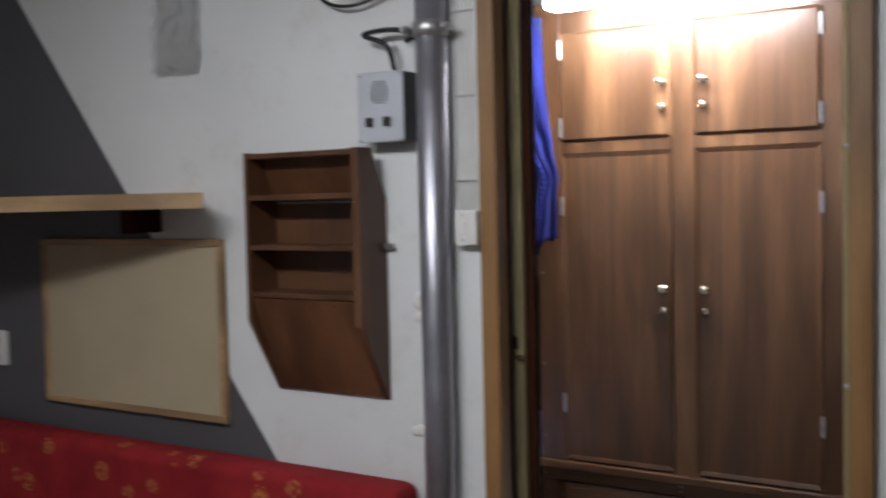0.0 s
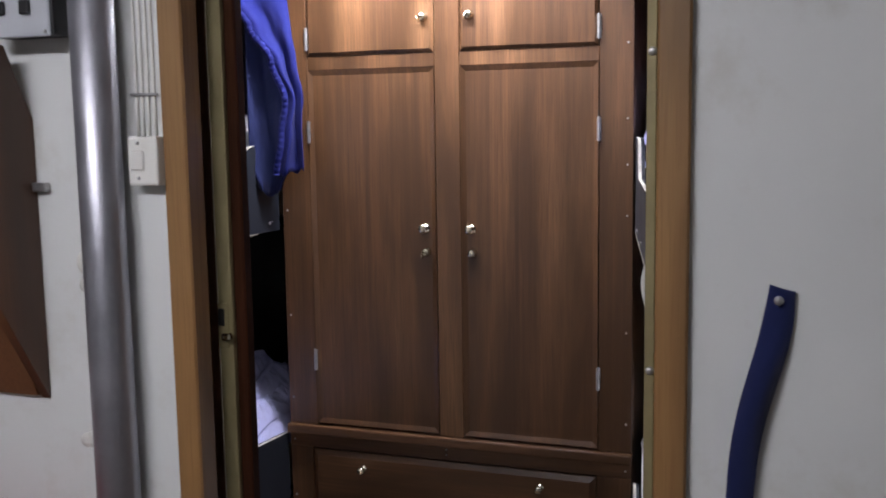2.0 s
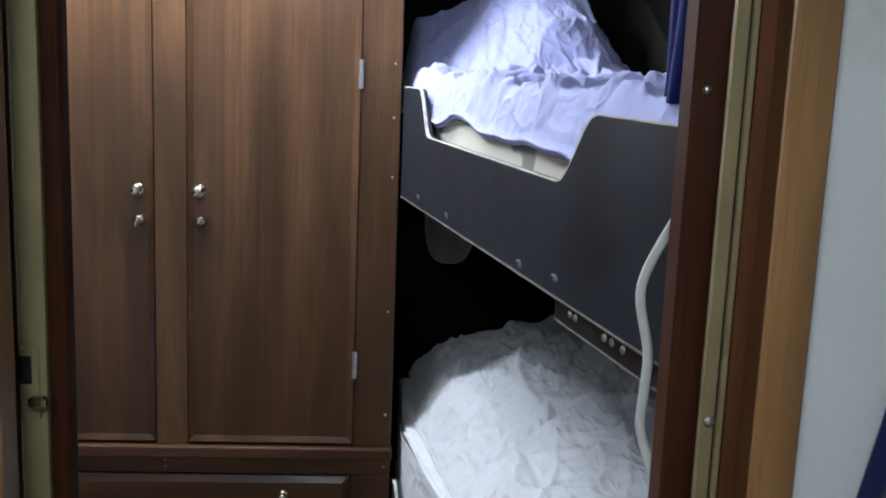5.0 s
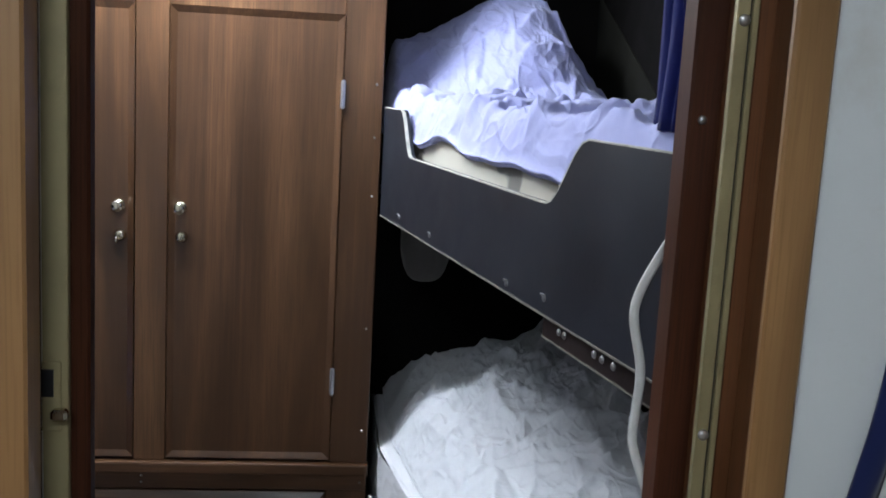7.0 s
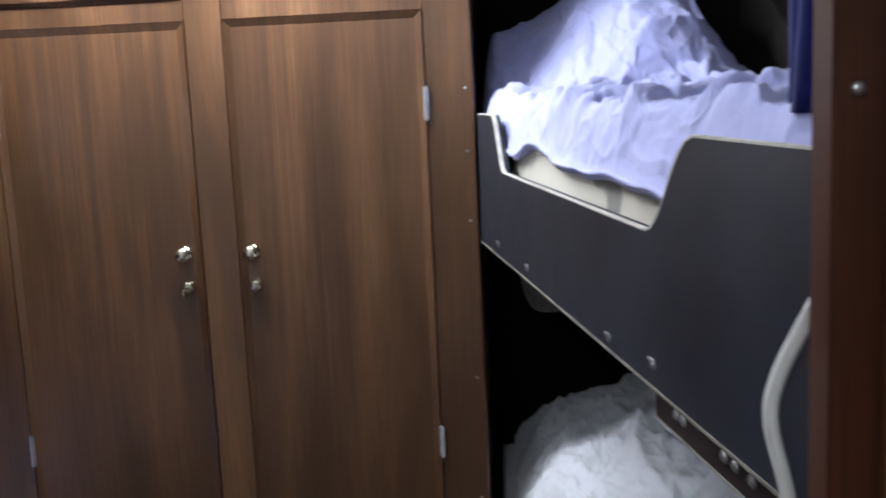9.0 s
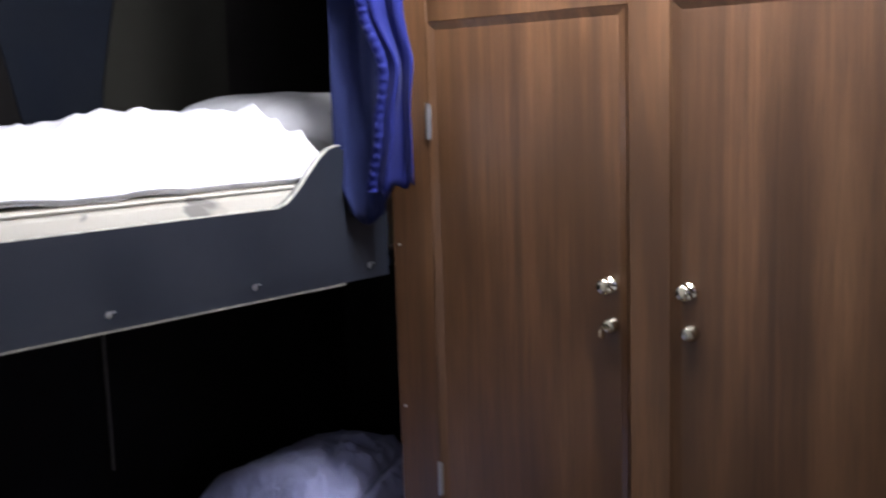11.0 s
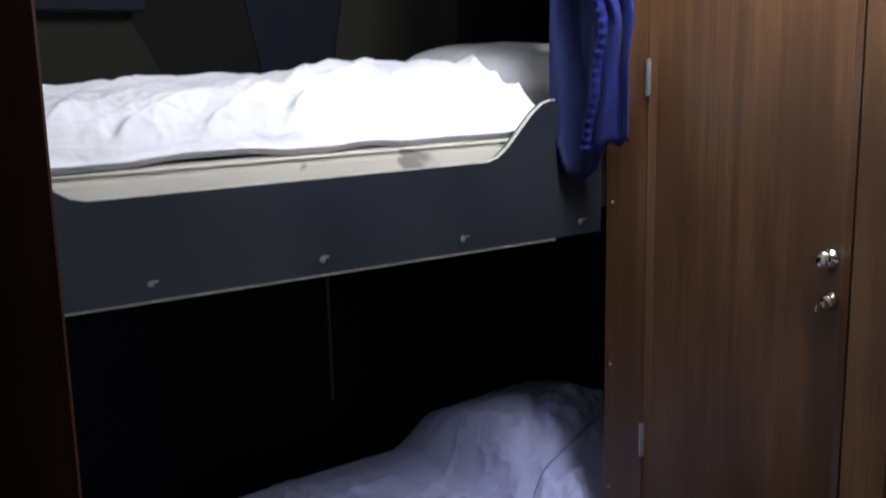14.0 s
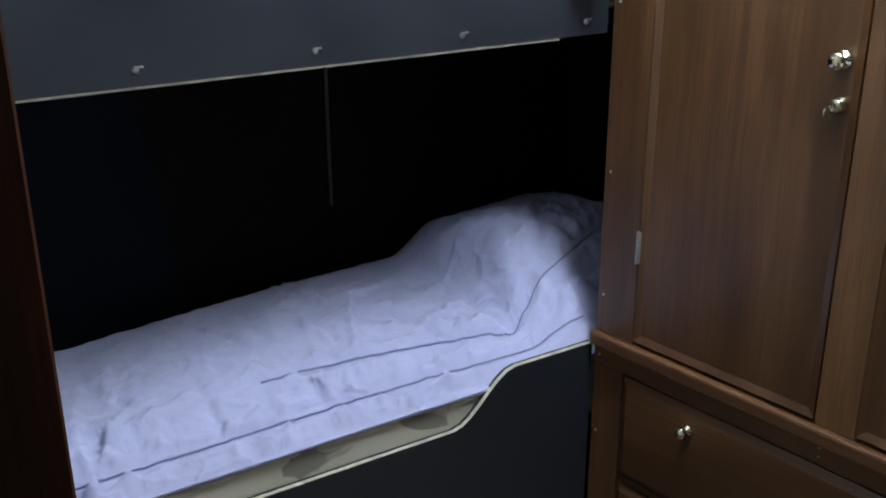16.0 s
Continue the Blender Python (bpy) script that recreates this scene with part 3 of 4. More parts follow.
def bedding(name, s, y0, y1, v0, v1, zbase, height, material, label, category, nu=210, nv=116, seed=1, folds=(60, 0.5, 0.5, 0.012, 0.22), seams=None, hem=0.02, droop=None, rise=0.45, roll=0.10, seam_lines=(), loose=0.03, calm=0.0, pleats=None, spread=None):
    """A puffy quilt lying over a berth: u runs fore and aft, v from the aisle to the hull."""
    rng = np.random.default_rng(seed)
    xs, ys = np.zeros((nu + 1, nv + 1)), np.zeros((nu + 1, nv + 1))
    for i in range(nu + 1):
        for j in range(nv + 1):
            u, v = i / nu, j / nv
            y = y0 + (y1 - y0) * u
            xf, xw = front_x(s, y), s * (HULL - 0.02)
            wob = loose * noise.noise(Vector((u * 5, seed * 3.1, v * 2)))
            near = v0 + (spread(y) if spread else 0.0)
            xs[i, j] = xf + (xw - xf) * (near + (v1 - near) * v + wob * (1 - v))
            ys[i, j] = y + loose * noise.noise(Vector((v * 4, u * 3, seed * 1.7)))
    count, angle, spread, depth, size = folds
    wr = creased(np.abs(xs), ys, rng, count, angle, spread, depth, size) + creased(np.abs(xs), ys, rng, count * 2, angle, spread * 2.5, depth * 0.45, size * 0.45)
    wr = wr + creased(np.abs(xs), ys, rng, count * 4, angle, spread * 3, depth * 0.22, size * 0.26)
    if pleats:
        lean, period, rise_by = pleats
        for i in range(nu + 1):
            for j in range(nv + 1):
                x, y = abs(xs[i, j]), ys[i, j]
                p = y * math.cos(lean) + x * math.sin(lean)
                q = x * math.cos(lean) - y * math.sin(lean) + 0.05 * noise.noise(Vector((x * 4, y * 3, seed * 2.3)))
                q += 0.035 * noise.noise(Vector((p * 5, q * 2, seed * 5.1)))
                patch = smooth(0.55 + 1.3 * noise.noise(Vector((p * 3.2, q * 7, seed * 0.7))))
                wr[i, j] += rise_by * patch * (1 - abs(math.sin(math.pi * q / period))) ** 1.4
    bm = bmesh.new()
    top, under = [], []
    for i in range(nu + 1):
        u = i / nu
        rt, ru = [], []
        for j in range(nv + 1):
            v = j / nv
            edge = min(1.0, min(u, 1 - u) / 0.05, v / roll, (1 - v) / 0.10)
            puff = math.sqrt(max(0.0, 1 - (1 - edge) ** 2))
            k = min(1.0, v / rise)
            climb = 0.30 + 0.70 * (1 - (1 - k) ** 2)
            sm = seams(u, v) if seams else 0.0
            z = zbase + hem * 0.5 * (1 - puff) + max(hem, height(u, v) * climb + wr[i, j] * (1 - calm * v) * (1 - 0.85 * min(1.0, sm / 0.005)) - sm) * puff
            dz = droop(u, v) if droop else 0.0
            rt.append(bm.verts.new((xs[i, j], ys[i, j], z + dz)))
            ru.append(bm.verts.new((xs[i, j], ys[i, j], zbase + dz + (0.0 if edge > 0 else hem * 0.5))))
        top.append(rt)
        under.append(ru)
    for i in range(nu):
        for j in range(nv):
            bm.faces.new((top[i][j], top[i + 1][j], top[i + 1][j + 1], top[i][j + 1]))
            bm.faces.new((under[i][j], under[i][j + 1], under[i + 1][j + 1], under[i + 1][j]))
    ring = [top[i][0] for i in range(nu)] + [top[nu][j] for j in range(nv)] + [top[i][nv] for i in range(nu, 0, -1)] + [top[0][j] for j in range(nv, 0, -1)]
    low = [under[i][0] for i in range(nu)] + [under[nu][j] for j in range(nv)] + [under[i][nv] for i in range(nu, 0, -1)] + [under[0][j] for j in range(nv, 0, -1)]
    n = len(ring)
    for k in range(n):
        bm.faces.new((ring[k], ring[(k + 1) % n], low[(k + 1) % n], low[k]))
    def on_top(u, v):
        fi, fj = u * nu, v * nv
        i, j = min(nu - 1, int(fi)), min(nv - 1, int(fj))
        a, b = fi - i, fj - j
        low_side = top[i][j].co.lerp(top[i + 1][j].co, a)
        return low_side.lerp(top[i][j + 1].co.lerp(top[i + 1][j + 1].co, a), b)
    shade_runs = []
    for line in seam_lines:
        pts = []
        for (u0, w0), (u1, w1) in zip(line, line[1:]):
            pts += [on_top(u0 + (u1 - u0) * k / 70, w0 + (w1 - w0) * k / 70) + Vector((0, 0, 0.0036)) for k in range(70)]
        shade_runs.append(pts)
    rim = [v.co.copy() for v in ring[::2]] + [ring[0].co.copy()]
    c = sum((p for p in rim), Vector()) / len(rim)
    bed = thing(name, (c.x, c.y, zbase), label, category)
    part("cover", bm, material, bed, soft=True)
    part("piping", tube(bmesh.new(), rim, 0.0035, 6), material, bed, "sewn edge piping", soft=True)
    for pts in shade_runs:
        part("seam", tube(bmesh.new(), pts, 0.0021, 6), M["seam_shade"], bed, "stitched seam line, its shade put in as a darker colour", soft=True)
    return bed


def berth(s, label, zlow, zhigh, zcut, start, cut, length):
    b = thing("bunk_bed", (s * 0.95, -0.5, 0), label, "bunk", group="berths along the hull")
    return b, lee_board(b, s, start, zlow, zhigh, zcut, cut, length)


LU, LU_board = berth(-1, "upper bunk with a blue-grey curved front board", 1.185, 1.464, 1.354, 0.135, (0.145, 0.30, 1.05, 1.22), 1.50)
part("end_panel", prism(bmesh.new(), [(0.004, 1.185), (0.130, 1.185), (0.130, 1.455), (0.004, 1.455)], 0.014, board_frame(-1) @ Matrix.Translation((0, 0, -0.018))), M["board_grey"], LU, "recessed grey panel beside the wardrobe")
RU, RU_board = berth(1, "upper bunk with a blue-grey curved front board", 1.203, 1.478, 1.372, 0.0, (0.170, 0.275, 1.105, 1.245), 1.50)
LL, LL_board = berth(-1, "lower bunk with a dark grey curved front board", 0.02, 0.495, 0.385, 0.006, (0.22, 0.38, 1.05, 1.22), 1.50)
RL, RL_board = berth(1, "lower bunk with a dark grey curved front board", 0.02, 0.44, 0.36, 0.006, (0.02, 0.10, 1.05, 1.22), 1.50)
for b, s, z in ((LU, -1, 1.20), (RU, 1, 1.21), (LL, -1, 0.26), (RL, 1, 0.26)):
    berth_base(b, s, z)
for s, board, spots in ((-1, LU_board, ((0.068, 1.213), (0.362, 1.212), (0.660, 1.212), (0.963, 1.212))), (1, RU_board, ((0.203, 1.226), (0.476, 1.224), (0.961, 1.218), (1.128, 1.229)))):
    m = board_frame(s)
    for a, z in spots:
        p = m @ Vector((a, z, 0.004))
        screw(board, p, m.to_3x3() @ Vector((0, 0, 1)), 0.006)
        part("bracket_tab", box(bmesh.new(), a - 0.012, a + 0.003, z + 0.003, z + 0.006, 0.004, 0.0075, m=m), M["zinc"], board)

for s, z, inset in ((-1, 1.397, 0.020), (1, 1.425, 0.035)):
    mattress(s, z, 0.17, M["ticking"], "cream mattress with grey printed patches in the upper bunk", inset)
mattress(-1, 0.445, 0.16, M["ticking"], "cream mattress with grey printed patches in the lower bunk")
mattress(1, 0.575, 0.29, M["linen_white"], "white quilted mattress in the lower bunk")


def hump(y, v, cy, cv, aft, fore, rv):
    r = aft if y < cy else fore
    return math.exp(-((y - cy) / r) ** 2 - ((v - cv) / rv) ** 2)


# upper port: rumpled white duvet
def port_upper(u, v):
    y = -1.36 + 1.27 * u
    return 0.106 + 0.035 * hump(y, v, -0.22, 0.55, 0.5, 0.2, 0.5)


bedding("duvet", -1, -1.36, -0.09, 0.034, 0.93, 1.396, port_upper, M["linen_white"], "rumpled white duvet spread on the upper bunk", "duvet", seed=2, folds=(70, 0.62, 0.30, 0.011, 0.26), pleats=(0.55, 0.085, 0.028), calm=0.8, loose=0.012, nu=240, nv=130, rise=0.40, droop=lambda u, v: 0.016 * (1 - smooth(v / 0.12)) * max(0.0, noise.noise(Vector((u * 9, 0.3, 1.7)))))


# upper starboard: lavender duvet pulled up over a pillow propped at the head
def starboard_upper(u, v):
    y = -1.42 + 1.90 * u
    crest = 0.235 + 0.152 * smooth((v - 0.08) / 0.52) - 0.33 * smooth((v - 0.64) / 0.36)
    foot = 0.12 - 0.25 * smooth(v / 0.55)
    up = max(0.0, min(1.0, (y - foot) / (0.38 - foot)))
    up = math.sin(0.5 * math.pi * up) ** 1.1
    tuck = 0.006 * hump(y, v, -0.19, 0.5, 0.07, 0.06, 0.6)
    return 0.078 + max(0.0, crest - 0.075) * up - tuck + 0.03 * hump(y, v, -0.10, 0.03, 0.10, 0.16, 0.10)


def starboard_hem(u, v):
    return -0.030 * (1 - smooth(v / 0.10)) * (0.55 + 0.9 * noise.noise(Vector((u * 14, 0.4, 2.2))))


bedding("duvet", 1, -1.42, 0.48, 0.030, 0.955, 1.425, starboard_upper, M["linen_lavender"], "pale lavender duvet pulled up over a pillow on the upper bunk", "duvet", nu=250, nv=130, seed=5, folds=(120, 1.0, 0.9, 0.016, 0.15), pleats=(1.15, 0.13, 0.020), rise=0.07, roll=0.06, droop=starboard_hem, loose=0.012, spread=lambda y: -0.030 * smooth((y + 0.04) / 0.08))


# lower port: stitched lavender quilt over a pillow
def quilt_seams(u, v):
    def line(d, w=0.021):
        return math.exp(-(d / w) ** 2)
    a = line(v - (0.10 - 0.025 * u))
    b = line((v - 0.19) - 0.65 * (u - 0.70)) if u > 0.68 else 0.0
    c = line(v - 0.19 - 0.25 * (0.70 - u)) if 0.3 < u < 0.71 else 0.0
    def crease(u0, v0, u1, v1, w=0.015):
        px, py, qx, qy = (u - u0) * 1.8, (v - v0) * 0.62, (u1 - u0) * 1.8, (v1 - v0) * 0.62
        t = max(0.0, min(1.0, (px * qx + py * qy) / (qx * qx + qy * qy)))
        return (1 - 0.6 * t) * math.exp(-((px - t * qx) ** 2 + (py - t * qy) ** 2) / (w * w))
    fan = sum(crease(*k) for k in ((0.715, 0.20, 0.690, 0.52), (0.725, 0.21, 0.735, 0.50), (0.745, 0.22, 0.790, 0.46), (0.76, 0.26, 0.835, 0.44), (0.73, 0.30, 0.66, 0.62), (0.80, 0.30, 0.86, 0.52), (0.78, 0.20, 0.87, 0.22)))
    return 0.008 * (a + b + 0.7 * c) + 0.018 * fan


def port_lower(u, v):
    y = -1.40 + 1.80 * u
    pillow_up = smooth((y + 0.13) / 0.13) * (1 - ((v - 0.48) / 0.62) ** 2)
    return 0.085 + 0.03 * v + 0.14 * pillow_up + 0.03 * hump(y, v, -0.5, 0.5, 0.45, 0.3, 0.4)


bedding("quilt", -1, -1.40, 0.40, 0.015, 0.95, 0.445, port_lower, M["linen_quilt"], "lavender stitched quilt over a pillow in the lower bunk", "quilt", nu=240, nv=130, seed=6, folds=(150, 1.25, 0.8, 0.020, 0.11), pleats=(1.3, 0.06, 0.016), seams=quilt_seams, rise=0.5, calm=0.9, seam_lines=([(0.03, 0.10), (0.4, 0.09), (0.80, 0.08)], [(0.38, 0.27), (0.54, 0.23), (0.70, 0.19)], [(0.70, 0.19), (0.78, 0.24), (0.90, 0.32)]), loose=0.010)


# lower starboard: thick off-white duvet
def starboard_lower(u, v):
    return 0.070 + 0.205 * v + 0.015 * math.sin(9 * u + 2 * v)


bedding("duvet", 1, -1.42, 0.50, 0.075, 0.95, 0.575, starboard_lower, M["linen_grey"], "thick crumpled off-white duvet in the lower bunk", "duvet", seed=8, folds=(90, 0.4, 0.8, 0.018, 0.20), pleats=(0.6, 0.14, 0.024), rise=0.20, roll=0.14, calm=0.2, loose=0.02)


def pillow(x, y, z, sx, sy, sz, rz, material, label, seed):
    bm = bmesh.new()
    bmesh.ops.create_uvsphere(bm, u_segments=40, v_segments=24, radius=1.0)
    for v in bm.verts:
        p = v.co.copy()
        sq = lambda a: math.copysign(abs(a) ** 0.62, a)
        w = 0.05 * fold((p.x * 1.3, p.y * 1.3), 2.0, seed)
        v.co = Vector((sq(p.x), sq(p.y), p.z * (0.75 + 0.25 * (1 - p.x ** 2 * p.y ** 2)) + (w if p.z > 0 else 0)))
    bmesh.ops.transform(bm, matrix=pose(x, y, z, 0, 0, rz) @ Matrix.Diagonal((sx / 2, sy / 2, sz / 2, 1)), verts=bm.verts)
    return solid("pillow", bm, material, label, "pillow", soft=True)


pillow(-0.95, 0.08, 1.49, 0.52, 0.42, 0.17, 8, M["pillow_grey"], "grey-white pillow at the head of the upper bunk", 3.0)

# ---- curtains ----
def hanging(name, path, ztop, zbot, material, label, category, waves=5, depth=0.02, seed=0.0, lower=None, thick=0.004, flare=0.0):
    """Gathered cloth hanging along a line in plan, with an uneven hem."""
    bm = bmesh.new()
    line = smooth_line([(x, y, 0) for x, y in path], 10)
    n, rows = len(line) - 1, 36
    grid = []
    for i, p in enumerate(line):
        t = i / n
        d = (line[min(i + 1, n)] - line[max(i - 1, 0)]).normalized()
        nrm = Vector((-d.y, d.x, 0))
        zb = lower(t) if lower else zbot
        col = []
        for k in range(rows + 1):
            f = k / rows
            z = ztop + (zb - ztop) * f
            w = depth * (0.4 + 0.6 * f) * math.sin(2 * math.pi * waves * t + 1.5 * math.sin(3 * f + seed)) + 0.01 * noise.noise(Vector((t * 5, f * 4, seed)))
            sway = flare * (f ** 1.3) * (t - 0.5)
            col.append(bm.verts.new(p + nrm * w + d * sway + Vector((0, 0, z))))
        grid.append(col)
    for i in range(n):
        for k in range(rows):
            bm.faces.new((grid[i][k], grid[i + 1][k], grid[i + 1][k + 1], grid[i][k + 1]))
    ob = solid(name, bm, material, label, category, soft=True)
    mod = ob.modifiers.new("thickness", "SOLIDIFY")
    mod.thickness = thick
    return ob


def swag(name, left, right, ztop, zbot, offset, waves, label, seed):
    """Curtain hung by its top edge and spread towards the hem; left and right give the edges in plan as they run down."""
    bm = bmesh.new()
    cols, rows = 40, 48
    grid = []
    for i in range(cols + 1):
        t = i / cols
        col = []
        for k in range(rows + 1):
            f = k / rows
            a, b = Vector(left(f)), Vector(right(f))
            d = (b - a).normalized()
            p = a.lerp(b, t) + Vector((d.y, -d.x)) * (offset + (0.007 + 0.009 * f) * math.sin(2 * math.pi * waves * t + 2 * math.sin(2 * f + seed)) + 0.006 * noise.noise(Vector((t * 6, f * 7, seed))))
            z = ztop + (zbot(t) - ztop) * f
            col.append(bm.verts.new((p.x, p.y, z)))
        grid.append(col)
    for i in range(cols):
        for k in range(rows):
            bm.faces.new((grid[i][k], grid[i + 1][k], grid[i + 1][k + 1], grid[i][k + 1]))
    return bm


def run(f, *stops):
    """A smooth run through (f, value) stops."""
    for (f0, v0), (f1, v1) in zip(stops, stops[1:]):
        if f <= f1:
            return v0 + (v1 - v0) * smooth((f - f0) / (f1 - f0))
    return stops[-1][1]


def curtain_left(f):
    x = run(f, (0.0, -0.620), (0.355, -0.660), (0.45, -0.606), (0.575, -0.540), (0.72, -0.500), (0.85, -0.518), (1.0, -0.540))
    return (x, -0.112 + 0.02 * smooth((f - 0.35) / 0.4))


def curtain_right(f):
    return (-0.532 + 0.078 * f, -0.052 - 0.012 * f)


curtain = thing("curtain", (-0.56, -0.09, 1.3), "royal blue cotton curtain gathered beside the wardrobe", "curtain")
back = swag("back_fold", lambda f: (-0.628 + 0.03 * smooth((f - 0.9) / 0.1), -0.110), lambda f: (-0.515 + 0.02 * f - 0.05 * smooth((f - 0.9) / 0.1), -0.066), 2.21, lambda t: 1.330 - 0.030 * math.sin(math.pi * t), 0.0, 1.3, "", 1.0)
front = swag("front_fold", curtain_left, curtain_right, 2.21, lambda t: 1.368 + 0.018 * t + 0.006 * math.sin(16 * t), 0.020, 1.4, "", 2.0)
for nm, bmx, lab in (("back_fold", back, "inner fold of the curtain, dulled in colour for shade"), ("front_fold", front, "front fold with a turned hem")):
    ob = part(nm, bmx, M["blue_shade_side" if nm == "back_fold" else "blue_curtain"], curtain, lab, soft=True)
    md = ob.modifiers.new("thickness", "SOLIDIFY")
    md.thickness = 0.003
# puckered hem along the free edge of the front fold
bm = bmesh.new()
prev = None
for i in range(101):
    f = 0.34 + 0.655 * i / 100
    x, y = curtain_left(f)
    z = 2.21 + (1.368 - 2.21) * f
    x2, y2 = curtain_left(min(1.0, f + 0.01))
    d = Vector((x2 - x, 0, -0.0084)).normalized()
    side = Vector((-d.z, 0, d.x))
    pucker = 0.003 * math.sin(i * 1.9) + 0.0015 * math.sin(i * 4.3)
    p = Vector((x, y - 0.030, z))
    row = [bm.verts.new(p + side * (w + 0.4 * pucker) + Vector((0, -h - pucker, 0))) for w, h in ((-0.002, -0.006), (0.0, 0.003), (0.009, 0.005), (0.017, 0.002), (0.018, -0.008))]
    if prev:
        for a, b in zip(range(4), range(1, 5)):
            bm.faces.new((prev[a], prev[b], row[b], row[a]))
    prev = row
part("hem", bm, M["blue_curtain"], curtain, "puckered stitched hem", soft=True)
hanging("curtain", [(0.90, -1.27), (0.885, -1.33), (0.882, -1.40)], 2.20, 1.50, M["blue_curtain"], "blue cotton curtain drawn aside at the bunk foot", "curtain", waves=3, depth=0.014, seed=2.0)
for s, y0, y1 in ((-1, -1.34, -0.02), (1, -1.5, -0.02)):
    rail = solid("curtain_rail", tube(bmesh.new(), [(front_x(s, y0) + s * 0.03, y0, 2.22), (front_x(s, y1) + s * 0.03, y1, 2.22)], 0.008, 10), M["steel"], "thin metal curtain rail above the bunk", "curtain rail", group="curtain rails", kind="structure")

# ---- porthole in its boxed recess on the hull lining ----
port = thing("porthole", (-HULL, -0.98, 1.9), "bolted metal porthole in a blue-grey boxed frame", "porthole", kind="structure")
X = -HULL
part("backing", B(X + 0.003, X + 0.012, -1.24, -0.785, 1.68, 2.25), M["port_box"], port)
part("box_ledge", B(X + 0.003, X + 0.05, -1.26, -0.685, 1.655, 1.695, bevel=0.003), M["port_box"], port)
part("box_side", B(X + 0.003, X + 0.045, -0.735, -0.690, 1.695, 2.27, bevel=0.003), M["port_box"], port)
PC = Matrix.Translation((X + 0.012, -0.985, 1.94)) @ Matrix(((0, 0, 1, 0), (1, 0, 0, 0), (0, 1, 0, 0), (0, 0, 0, 1)))
flange = part("flange", lathe(bmesh.new(), [(0.125, 0), (0.125, 0.012), (0.118, 0.016), (0.085, 0.016), (0.080, 0.010), (0.080, 0.004)], PC, 40), M["grey_flange"], port, "grey painted round flange")
part("pane", lathe(bmesh.new(), [(0.079, 0.011), (0.079, 0.0125)], PC, 40), M["glass_dark"], port, "night-dark round glass")
for k in range(10):
    a = 2 * math.pi * (k + 0.5) / 10
    screw(flange, PC @ Vector((0.103 * math.cos(a), 0.103 * math.sin(a), 0.016)), (1, 0, 0), 0.012, name="bolt", material="zinc")
part("catch", B(X + 0.012, X + 0.05, -0.95, -0.872, 1.810, 1.824, bevel=0.004), M["nickel"], port, "shiny metal catch")

# seam strip, hook
solid("seam_strip", B(X + 0.003, X + 0.012, -0.246, -0.240, 0.70, 1.18, bevel=0.001), M["seam_strip"], "pale vertical joint strip on the hull lining", "trim", kind="structure")
hook = solid("coat_hook", tube(bmesh.new(), smooth_line([(-0.60, -0.005, 1.97), (-0.60, -0.05, 1.965), (-0.60, -0.06, 1.985), (-0.60, -0.055, 2.0)], 5), 0.004, 8), M["nickel"], "small metal curtain hook", "hook", soft=True)

# angle bar with bolts below the starboard upper berth
bar = thing("angle_bar", (0.83, -1.2, 1.15), "dark iron angle bar with bolt heads below the bunk", "bracket", kind="structure")
mR = board_frame(1)
part("bar", box(bmesh.new(), 1.11, 1.52, 1.166, 1.2005, -0.012, -0.004, m=mR), M["iron"], bar)
part("flange", box(bmesh.new(), 1.11, 1.52, 1.190, 1.199, -0.06, -0.012, m=mR), M["iron"], bar)
part("rim", box(bmesh.new(), 1.11, 1.52, 1.164, 1.166, -0.012, -0.003, m=mR), M["lower_edge"], bar)
for a in (1.175, 1.195, 1.30, 1.325, 1.36):
    screw(bar, mR @ Vector((a, 1.187, -0.004)), mR.to_3x3() @ Vector((0, 0, 1)), 0.006, name="bolt")

# white cord hanging at the doorway
solid("cord", tube(bmesh.new(), smooth_line([(0.864, -1.488, 1.43), (0.850, -1.484, 1.385), (0.842, -1.465, 1.355), (0.825, -1.46, 1.313), (0.821, -1.46, 1.28), (0.834, -1.46, 1.22), (0.833, -1.46, 1.17), (0.832, -1.46, 1.13), (0.842, -1.478, 1.09), (0.858, -1.488, 1.05)], 8), 0.0058, 10), M["white_rope"], "white cord hanging beside the bunk", "cord", soft=True)
pillow(0.74, 0.40, 1.08, 0.15, 0.14, 0.25, 0, M["bundle"], "dim grey cloth bundle hanging below the bunk head", 5.0)

# ---- saloon side of the partition ----
YW = PF
# letter rack
rack = thing("letter_rack", (-0.24, YW, 1.39), "brown plywood letter rack with sloping sides on the wall", "rack")
RX0, RX1, RD = -0.405, -0.083, 0.10


def rack_side(x0, x1):
    bm = bmesh.new()
    prof = [(0.001, 1.105), (0.001, 1.547), (0.053, 1.656), (RD, 1.656), (RD, 1.276)]
    lo = [bm.verts.new((x0, YW - d, z)) for d, z in prof]
    hi = [bm.verts.new((x1, YW - d, z)) for d, z in prof]
    bm.faces.new(lo)
    bm.faces.new(list(reversed(hi)))
    for i in range(len(lo)):
        j = (i + 1) % len(lo)
        bm.faces.new((lo[i], lo[j], hi[j], hi[i]))
    return bm


